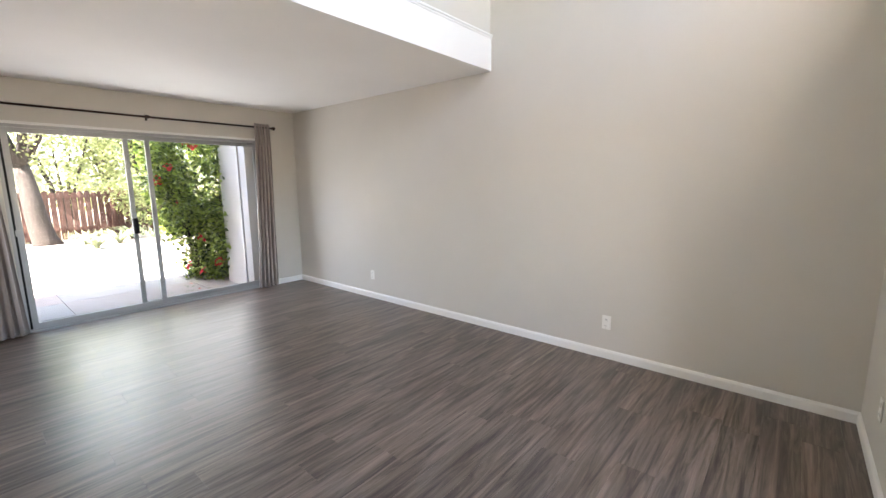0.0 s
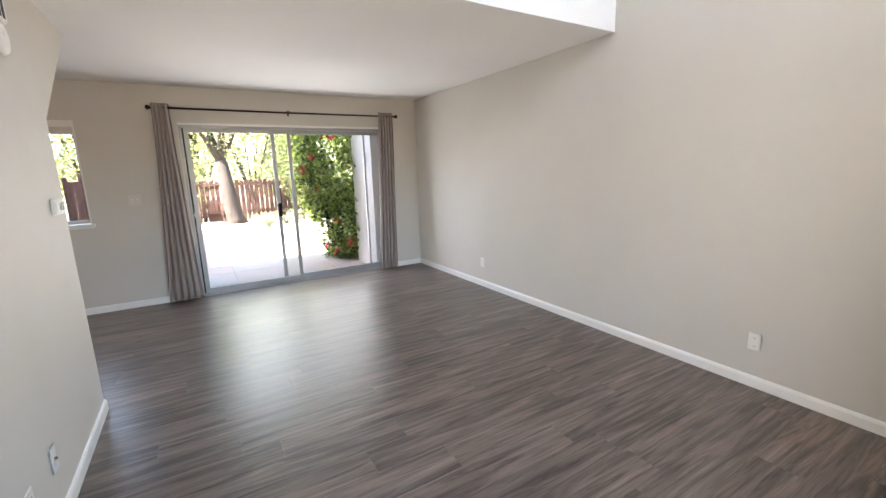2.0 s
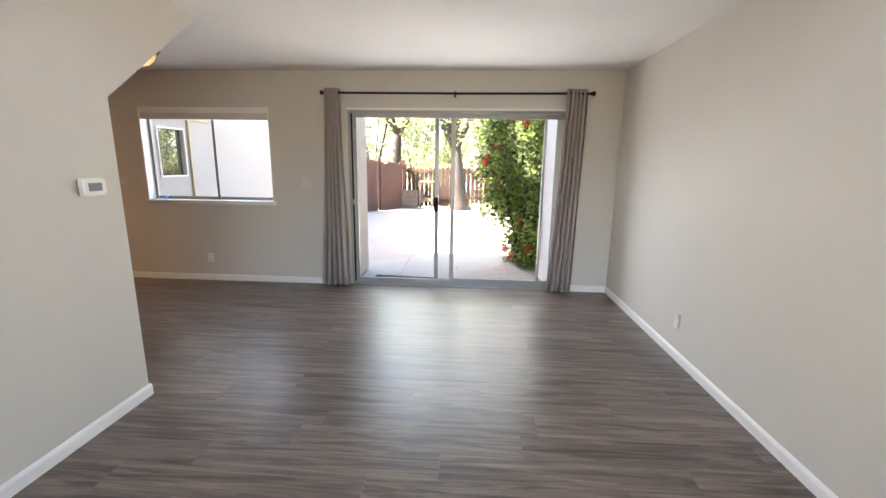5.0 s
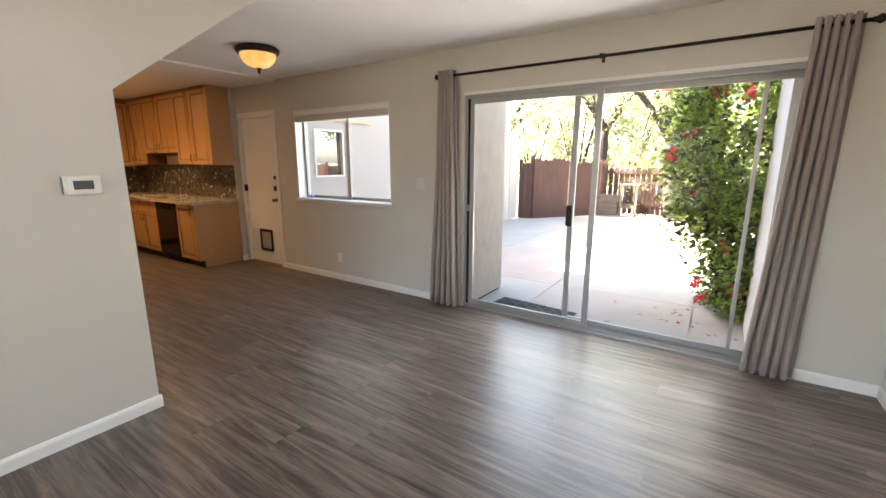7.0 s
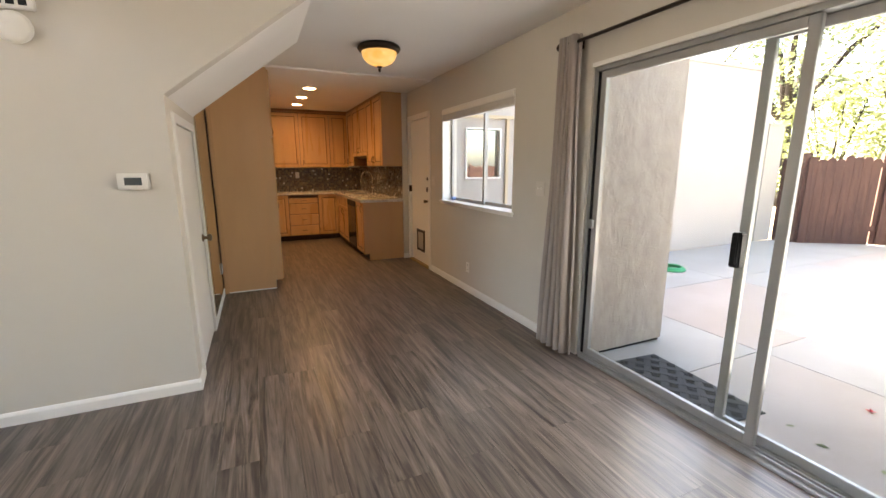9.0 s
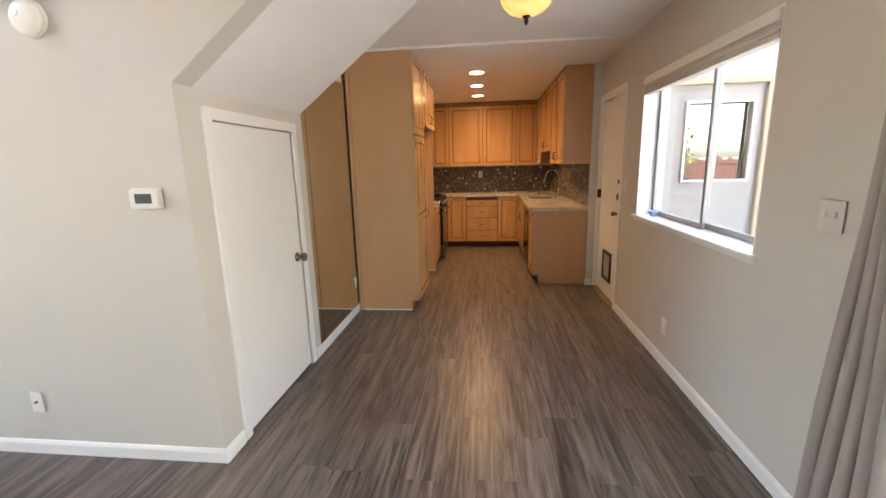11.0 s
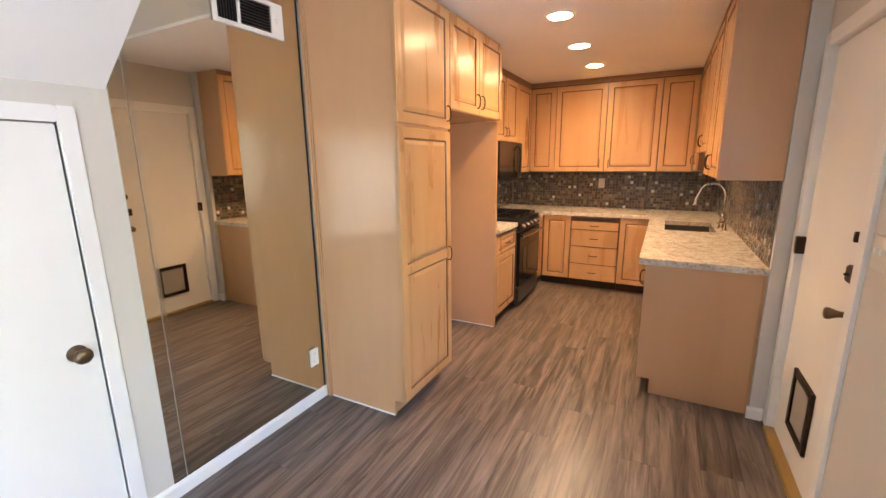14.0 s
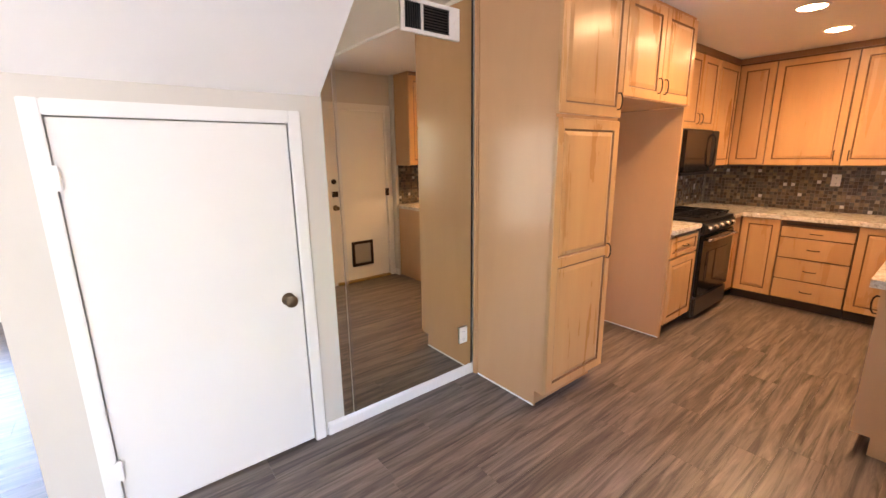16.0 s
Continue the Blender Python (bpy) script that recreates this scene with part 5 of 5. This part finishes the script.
# old bench and picket planter before the far fence
bench = thing("garden_table", (-14.62, 0.62, G), "small weathered grey wooden potting table", "table")
for k in range(4):
    part("board", cube(-0.32 + k * 0.16, -0.17 + k * 0.16, -0.26, 0.26, 0.86, 0.90, 0.004), GREYWOOD, bench)
for x in (-0.27, 0.27):
    for y in (-0.2, 0.2):
        part("leg", cube(x - 0.03, x + 0.03, y - 0.03, y + 0.03, 0, 0.859, 0.004), GREYWOOD, bench)
    part("stretcher", cube(x - 0.02, x + 0.02, -0.169, 0.169, 0.22, 0.30, 0.004), GREYWOOD, bench)
part("shelf", cube(-0.24, 0.24, -0.22, 0.22, 0.301, 0.325, 0.004), GREYWOOD, bench)
bx = thing("planter_box", (-14.6, 0.02, G), "low weathered wooden planter box", "planter")
for k in range(4):
    part("board", cube(-0.3, 0.3, -0.32, -0.30, 0.02 + k * 0.15, 0.16 + k * 0.15, 0.004), GREYWOOD, bx)
    part("board", cube(-0.3, 0.3, 0.30, 0.32, 0.02 + k * 0.15, 0.16 + k * 0.15, 0.004), GREYWOOD, bx)
    part("board", cube(0.3005, 0.32, -0.32, 0.32, 0.02 + k * 0.15, 0.16 + k * 0.15, 0.004), GREYWOOD, bx)
part("soil", cube(-0.29, 0.29, -0.295, 0.295, 0, 0.52), SOIL, bx, "dry brown soil")
pk = thing("picket_fence", (-14.92, 1.22, G), "low dark-stained picket fence panel", "fence")
for k in range(11):
    y = -0.62 + k * 0.124
    part("picket", prism(bmesh.new(), [(y - 0.028, 0.03), (y + 0.028, 0.03), (y + 0.028, 0.72), (y, 0.78), (y - 0.028, 0.72)], "x", 0.0, 0.02), FENCE, pk)
for z in (0.18, 0.55):
    part("rail", cube(-0.03, -0.001, -0.66, 0.66, z, z + 0.06, 0.004), FENCE, pk)
for y in (-0.64, 0.64):
    part("post", cube(-0.09, -0.031, y - 0.03, y + 0.03, 0, 0.8, 0.004), FENCE, pk)


# foliage
def leaf_cloud(clumps, per, spread, size, seed, ratio=0.5):
    """Folded pointed leaves gathered round clump centres; returns verts and faces."""
    rng = np.random.default_rng(seed)
    verts, faces = [], []
    for c in clumps:
        cs = rng.uniform(0.7, 1.25)
        for _ in range(per):
            p = np.array(c) + rng.normal(0, 1, 3) * np.array(spread) * cs
            d = rng.normal(0, 1, 3)
            d[2] = d[2] * 0.6 - 0.15
            d /= np.linalg.norm(d)
            e = np.cross(d, rng.normal(0, 1, 3))
            e /= np.linalg.norm(e) + 1e-6
            n = np.cross(d, e)
            s = size * rng.uniform(0.6, 1.3)
            k = len(verts)
            verts += [tuple(p), tuple(p + d * s * 0.5 + e * s * ratio * 0.5 + n * s * 0.10), tuple(p + d * s), tuple(p + d * s * 0.5 - e * s * ratio * 0.5 + n * s * 0.10)]
            faces += [(k, k + 1, k + 2), (k, k + 2, k + 3)]
    return verts, faces


def cloud_part(name, parent, mat, data, label=""):
    me = bpy.data.meshes.new(name)
    me.from_pydata(data[0], [], data[1])
    me.materials.append(mat)
    ob = new(name, me)
    ob.parent = parent
    return tagged(ob, label)


def tree(at, height, crown_r, trunk_r, lean, seed, leaf, label, per=150, clump_n=75, size=0.11):
    rng = random.Random(seed)
    t = thing("tree", at, label, "tree", "yard trees")
    fork = height * 0.36
    pts, rs = [], []
    for k in range(8):
        s = k / 7
        pts.append((lean[0] * s + 0.06 * math.sin(5 * s + seed), lean[1] * s + 0.05 * math.sin(4 * s + seed * 2), fork * s - 0.05))
        rs.append(trunk_r * (1.25 - 0.55 * s + (0.35 if k == 0 else 0)))
    bm = tube(bmesh.new(), pts, rs, 14)
    part("trunk", bm, BARK, t, "", True)
    ends = []
    top = Vector(pts[-1])
    for k in range(7):
        ang = k * math.tau / 7 + rng.uniform(-0.3, 0.3)
        out = crown_r * rng.uniform(0.45, 0.8)
        rise = (height - fork) * rng.uniform(0.25, 0.75)
        end = top + Vector((math.cos(ang) * out, math.sin(ang) * out, rise))
        midp = top.lerp(end, 0.5) + Vector((rng.uniform(-0.2, 0.2), rng.uniform(-0.2, 0.2), rise * 0.16))
        part("limb", tube(bmesh.new(), [top - Vector((0, 0, 0.15)), top.lerp(midp, 0.5), midp, midp.lerp(end, 0.5), end], [trunk_r * q for q in (0.5, 0.4, 0.3, 0.2, 0.09)], 8), BARK, t, "", True)
        ends += [midp, end, midp.lerp(end, 0.5)]
    clumps = []
    while len(clumps) < clump_n:
        if rng.random() < 0.5:
            e = rng.choice(ends)
            clumps.append((e.x + rng.gauss(0, crown_r * 0.2), e.y + rng.gauss(0, crown_r * 0.2), e.z + rng.gauss(0, crown_r * 0.16)))
        else:
            a, r = rng.uniform(0, math.tau), crown_r * math.sqrt(rng.random())
            z = rng.uniform(-0.55, 1.0)
            r *= math.sqrt(max(0.1, 1 - z * z * 0.8))
            clumps.append((top.x + math.cos(a) * r, top.y + math.sin(a) * r, fork + (height - fork) * (0.4 + 0.55 * z)))
    cloud_part("crown", t, leaf, leaf_cloud(clumps, per, (0.32, 0.32, 0.22), size, seed))
    return t


t1 = tree((-14.1, 1.9, G - 0.1), 6.2, 3.3, 0.22, (-0.12, -0.36), 5, LEAF_LIGHT, "old spreading tree with light yellow-green leaves", 62, 100, 0.13)
t2 = tree((-17.6, -1.15, G - 0.1), 8.0, 3.6, 0.2, (0.2, 0.3), 9, LEAF_LIGHT, "tall dark-trunked tree behind the fence", 62, 95, 0.14)
t3 = tree((-20.5, 5.5, G - 0.1), 8.5, 4.4, 0.28, (0.1, -0.2), 14, LEAF_DULL, "broad olive-green tree behind the fence", 55, 95, 0.19)
for at, turn, s in (((-21.5, -6.5), 40, 1.05), ((-23, 0.8), 130, 1.15), ((-19.5, 10.5), 210, 0.95), ((-26, -14), 300, 1.2), ((-27, 6), 10, 1.3)):
    c = copy_thing(t3, pose(at[0], at[1], G - 0.1, 0, 0, turn) @ Matrix.Diagonal((s, s, s, 1)))

# tall loose shrubs that close the view behind the far fence
ts = thing("tall_shrub", (-19.4, -4.2, G - 0.1), "tall loose light-green shrub behind the fence", "shrub", "tall shrubs")
rng = random.Random(91)
for q in range(6):
    a = rng.uniform(0, math.tau)
    part("stem", tube(bmesh.new(), [(0, 0, 0), (0.3 * math.cos(a), 0.3 * math.sin(a), 1.4), (0.9 * math.cos(a), 0.9 * math.sin(a), 3.4)], [0.06, 0.04, 0.012], 7), BARK, ts)
cl = [(rng.gauss(0, 0.75), rng.gauss(0, 0.85), rng.uniform(0.7, 3.7)) for _ in range(70)]
cloud_part("foliage", ts, LEAF_LIGHT, leaf_cloud(cl, 50, (0.22, 0.22, 0.18), 0.15, 92))
for k in range(8):
    s = 0.85 + 0.35 * rng.random()
    copy_thing(ts, pose(-19.4 - 1.6 * (k % 3) + rng.uniform(-0.4, 0.4), -2.4 + 1.8 * k, G - 0.1, 0, 0, 67 * k) @ Matrix.Diagonal((s, s, s, 1)))

# flowering bush at the end of the wing wall
bush = thing("hibiscus_bush", (-6.75, 2.98, G), "tall glossy hibiscus bush with red flowers", "bush")
rng = random.Random(21)
for k in range(7):
    a = rng.uniform(0, math.tau)
    part("stem", tube(bmesh.new(), [(0.12 * math.cos(a), 0.12 * math.sin(a), -0.02), (0.2 * math.cos(a), 0.2 * math.sin(a), 0.5), (0.32 * math.cos(a) , 0.32 * math.sin(a) - 0.08, 1.1), (0.42 * math.cos(a), 0.42 * math.sin(a) - 0.15, 1.9)], [0.022, 0.018, 0.013, 0.007], 7), BARK, bush)
clumps = []
while len(clumps) < 150:
    z = rng.uniform(0.05, 2.75)
    grow = 0.27 + 0.58 * min(1, z / 1.9)
    x, y = rng.uniform(-0.95, 0.68), rng.uniform(-1, 1)
    yy = y * grow * 0.85 + (0.10 if z < 0.6 else -0.05)
    if (x / 0.85) ** 2 + y * y < 1.05:
        clumps.append((x * (0.6 + 0.4 * min(1, z)), yy, z))
cloud_part("foliage", bush, LEAF_DARK, leaf_cloud(clumps, 130, (0.105, 0.105, 0.105), 0.072, 4, 0.6))
petals = bmesh.new()
for k in range(5):
    a = k * math.tau / 5
    q = Matrix.Rotation(a, 4, "Z")
    ring = [petals.verts.new(q @ Vector(p)) for p in ((0.004, 0, 0), (0.030, -0.022, 0.012), (0.056, -0.014, 0.020), (0.056, 0.014, 0.022), (0.030, 0.022, 0.014))]
    petals.faces.new(ring)
tube(petals, [(0, 0, 0), (0.004, 0, 0.03), (0.006, 0, 0.055)], [0.004, 0.003, 0.004], 5)
flower_mesh = finish("flower", petals, PETAL)
for k, (y, z) in enumerate(((2.25, 2.12), (2.62, 2.07), (2.30, 1.51), (2.62, 0.22), (2.68, 0.17), (3.10, 0.18), (2.80, 0.62), (2.85, 2.05), (2.95, 0.26), (2.45, 1.72), (2.55, 1.15), (2.9, 2.2), (2.5, 2.3))):
    ob = new("flower", flower_mesh)
    ob.parent = bush
    ob.matrix_basis = pose(-6.25 - 0.12 * (k % 4) + 6.75, y - 2.98, z - G, 60 + 17 * (k % 5), 20 * (k % 3), 70 + 23 * k)
    ob.scale = (1.4, 1.4, 1.4)

# strappy garden plants and shrubs before the far fence
def strap_plant(at, n, size, seed):
    p = thing("strap_leaf_plant", at, "clump of grey-green strap leaves in the bed", "plant", "bed plants")
    rng = random.Random(seed)
    verts, faces = [], []
    for _ in range(n):
        a = rng.uniform(0, math.tau)
        l, w0 = size * rng.uniform(0.7, 1.2), 0.025
        k = len(verts)
        for s in range(6):
            t = s / 5
            r, z = l * 0.75 * t, l * (1.1 * t - 0.75 * t * t)
            w = w0 * (1 - t * 0.9)
            c = (math.cos(a) * r + rng.gauss(0, 0.01), math.sin(a) * r)
            verts += [(c[0] - math.sin(a) * w, c[1] + math.cos(a) * w, z), (c[0] + math.sin(a) * w, c[1] - math.cos(a) * w, z)]
            if s:
                q = k + 2 * s
                faces.append((q - 2, q - 1, q + 1, q))
    cloud_part("blades", p, BLADE, (verts, faces))
    return p


for k, (x, y, s) in enumerate(((-12.2, 2.5, 0.75), (-12.9, 3.1, 0.8), (-13.4, 2.5, 0.7), (-12.7, 3.9, 0.7), (-13.9, 3.6, 0.8))):
    strap_plant((x, y, G - 0.012), 70, s, 30 + k)
for k, (x, y, s) in enumerate(((-15.75, 0.85, 1.35), (-14.5, 4.0, 1.1), (-14.3, 5.3, 0.9))):
    sh = thing("shrub", (x, y, G - 0.1), "loose leafy green shrub against the fence", "shrub", "fence shrubs")
    rng = random.Random(50 + k)
    for q in range(5):
        a = rng.uniform(0, math.tau)
        part("stem", tube(bmesh.new(), [(0, 0, 0), (0.1 * math.cos(a), 0.1 * math.sin(a), 0.5 * s), (0.3 * math.cos(a), 0.3 * math.sin(a), 1.2 * s)], [0.02, 0.014, 0.006], 6), BARK, sh)
    cl = [(rng.gauss(0, 0.3 * s), rng.gauss(0, 0.3 * s), rng.uniform(0.4, 1.7) * s) for _ in range(34)]
    cloud_part("foliage", sh, LEAF_LIGHT, leaf_cloud(cl, 60, (0.12, 0.12, 0.1), 0.09, 60 + k))

# doormat outside the sliding door
mat_ob = thing("doormat", (-5.572, 1.25, G), "charcoal ribbed rubber doormat", "doormat")
part("base", cube(-0.185, 0.185, -0.42, 0.42, 0.0005, 0.010, 0.003), MAT, mat_ob)
for k in range(11):
    for j in range(5):
        y, x = -0.375 + k * 0.075, -0.146 + j * 0.073
        bm = bmesh.new()
        for q in (-0.022, -0.0075, 0.0075, 0.022):
            box(bm, -0.027, 0.027, q - 0.0032, q + 0.0032, 0, 0.004)
        bm.transform(pose(x, y, 0.0101, 0, 0, 45 if (k + j) % 2 else -45))
        part("rib", bm, MAT, mat_ob)
mat_ob.rotation_euler.z = radians(-5)
# coiled hose by the garage
hs = thing("garden_hose", (-8.35, -0.97, G), "coiled green garden hose on the patio", "hose")
pts = [((0.17 - 0.012 * (k // 40)) * math.cos(k * math.tau / 20), (0.17 - 0.012 * (k // 40)) * math.sin(k * math.tau / 20), 0.012 + 0.012 * (k / 40)) for k in range(140)]
part("coil", tube(bmesh.new(), pts, 0.011, 6), HOSE, hs, "", True)
# fallen leaves and petals
rng = random.Random(77)
verts, faces = [], []
for _ in range(40):
    x, y = rng.gauss(-6.15, 0.35), rng.gauss(2.55, 0.4)
    if x > -5.4 or y > 3.0 and x > -6.2:
        continue
    a, s = rng.uniform(0, math.tau), rng.uniform(0.015, 0.035)
    k = len(verts)
    for q, (u, v, z) in enumerate(((-1, 0, 0.002), (0, 0.5, 0.006), (1, 0, 0.004), (0, -0.5, 0.003))):
        verts.append((x + s * (u * math.cos(a) - v * math.sin(a)), y + s * (u * math.sin(a) + v * math.cos(a)), G + z))
    faces.append((k, k + 1, k + 2, k + 3))
me = bpy.data.meshes.new("fallen_leaves")
me.from_pydata(verts, [], faces)
me.materials.append(LEAF_DULL)
tagged(new("fallen_leaves", me), "scattered dry fallen leaves on the patio", "leaves", kind="stuff")
for x, y in ((-6.31, 1.93), (-6.0, 2.55), (-6.45, 2.6)):
    ob = new("fallen_flower", flower_mesh)
    ob.matrix_basis = pose(x, y, G + 0.003, 8, 5, x * 700) @ Matrix.Diagonal((0.42, 0.42, 0.42, 1))
    tagged(ob, "fallen red hibiscus flower on the patio", "flower", "fallen flowers")

# house beyond the north fence
nh = thing("house", (-8.0, 15.0, G - 0.1), "white stucco two-storey house with a brown roof", "house")
part("wall", cube(-4.5, 4.5, 0, 6, 0, 5.2), GARAGE, nh)
part("roof", prism(bmesh.new(), [(-0.6, 5.2), (6.6, 5.2), (3.0, 7.2)], "x", -5.0, 5.0), ROOF, nh, "brown shingle roof")
for x in (-3, 0, 3):
    for z in (1.0, 3.6):
        wn = part("window", box(bmesh.new(), x - 0.6, x + 0.6, -0.03, 0.0, z - 0.06, z + 1.16), TRIM, nh)
        part("pane", cube(x - 0.52, x + 0.52, -0.036, -0.031, z, z + 1.1), YARDGLASS, wn)

# ---- mosaic backsplash ----
def splash(name, axis, at, u0, u1, z0, z1, label):
    """A grout bed on a wall, on which the tiles stand proud."""
    if axis == "x":
        bm = cube(at, at + 0.006, u0, u1, z0, z1)
    else:
        bm = cube(u0, u1, at, at + 0.006, z0, z1)
    return solo(name, bm, GROUT, (0, 0, 0), label, "backsplash", kind="structure")


bed_w = splash("trim_backsplash_west", "x", KW + 0.0005, S + 0.007, -3.062, 0.911, 1.392, "brown and grey mosaic tile backsplash behind the sink")
bed_b = splash("trim_backsplash_back", "y", S + 0.0005, KW + 0.007, MIR - 0.007, 0.911, 1.368, "brown and grey mosaic tile backsplash on the back wall")
bed_e = splash("trim_backsplash_east", "x", MIR - 0.0065, S + 0.007, -3.674, 0.911, 1.368, "brown and grey mosaic tile backsplash behind the range")
TS, PITCH = 0.0315, 0.0337
tb = bmesh.new()
h = TS / 2
lo = [tb.verts.new(p) for p in ((-h, -h, 0), (h, -h, 0), (h, h, 0), (-h, h, 0))]
hi = [tb.verts.new(p) for p in ((-h + 0.002, -h + 0.002, 0.004), (h - 0.002, -h + 0.002, 0.004), (h - 0.002, h - 0.002, 0.004), (-h + 0.002, h - 0.002, 0.004))]
tb.faces.new(hi)
for i in range(4):
    tb.faces.new((lo[i], lo[(i + 1) % 4], hi[(i + 1) % 4], hi[i]))
tile_mesh = finish("tile", tb, TILE)


def tiles(bed, origin, u, w, nu, nz, singles):
    """Lays nu by nz tiles from an origin; the first columns are single pieces, the rest one joined field."""
    m0 = frame_matrix(origin, u, w)
    verts, faces = [], []
    rng = random.Random(nu)
    for i in range(nu):
        for j in range(nz):
            m = m0 @ Matrix.Translation(((i + 0.5) * PITCH, (j + 0.5) * PITCH, rng.uniform(-0.0012, 0.0008)))
            if i < singles:
                ob = new("tile", tile_mesh)
                ob.matrix_basis = m
                ob.parent = bed
            else:
                k = len(verts)
                verts += [m @ v.co for v in tile_mesh.vertices]
                faces += [[k + q for q in p.vertices] for p in tile_mesh.polygons]
    me = bpy.data.meshes.new("tile_field")
    me.from_pydata([tuple(v) for v in verts], [], faces)
    me.materials.append(TILE)
    ob = new("tile_field", me)
    ob.parent = bed
    tagged(ob, kind="stuff")


tiles(bed_w, (KW + 0.0065, -3.066, 0.912), (0, -1, 0), (1, 0, 0), 82, 14, 21)
tiles(bed_b, (-5.04, S + 0.0065, 0.912), (1, 0, 0), (0, 1, 0), 71, 13, 0)
tiles(bed_e, (MIR - 0.0065, -3.678, 0.912), (0, -1, 0), (-1, 0, 0), 64, 13, 0)

# ---- floor planks, laid along the length of the house ----
PW, PL = 0.182, 1.22
plank_meshes = {}


def plank_mesh(w, l):
    key = (round(w, 3), round(l, 3))
    if key not in plank_meshes:
        bm = bmesh.new()
        g, c = 0.0002, 0.0004
        x0, x1, y0, y1 = -w / 2 + g, w / 2 - g, -l / 2 + g, l / 2 - g
        low = [bm.verts.new(p) for p in ((x0, y0, -0.006), (x1, y0, -0.006), (x1, y1, -0.006), (x0, y1, -0.006))]
        mid = [bm.verts.new(p) for p in ((x0, y0, -c), (x1, y0, -c), (x1, y1, -c), (x0, y1, -c))]
        top = [bm.verts.new(p) for p in ((x0 + c, y0 + c, 0), (x1 - c, y0 + c, 0), (x1 - c, y1 - c, 0), (x0 + c, y1 - c, 0))]
        for a, b in ((low, mid), (mid, top)):
            for i in range(4):
                bm.faces.new((a[i], a[(i + 1) % 4], b[(i + 1) % 4], b[i]))
        bm.faces.new(top)
        plank_meshes[key] = finish("plank", bm, PLANK)
    return plank_meshes[key]


rng = random.Random(7)
row = 0
x = W
while x < E - 0.01:
    w = min(PW, E - x)
    y_low = STAIR if x + w / 2 > MIR else S
    y = S - rng.uniform(0.05, 1.1)
    while y < N - 0.005:
        a, b = max(y, y_low), min(y + PL, N)
        if b - a > 0.02:
            ob = new("plank", plank_mesh(w, b - a))
            ob.location = (x + w / 2, (a + b) / 2, 0)
            ob.parent = floor
        y += PL
    x += w
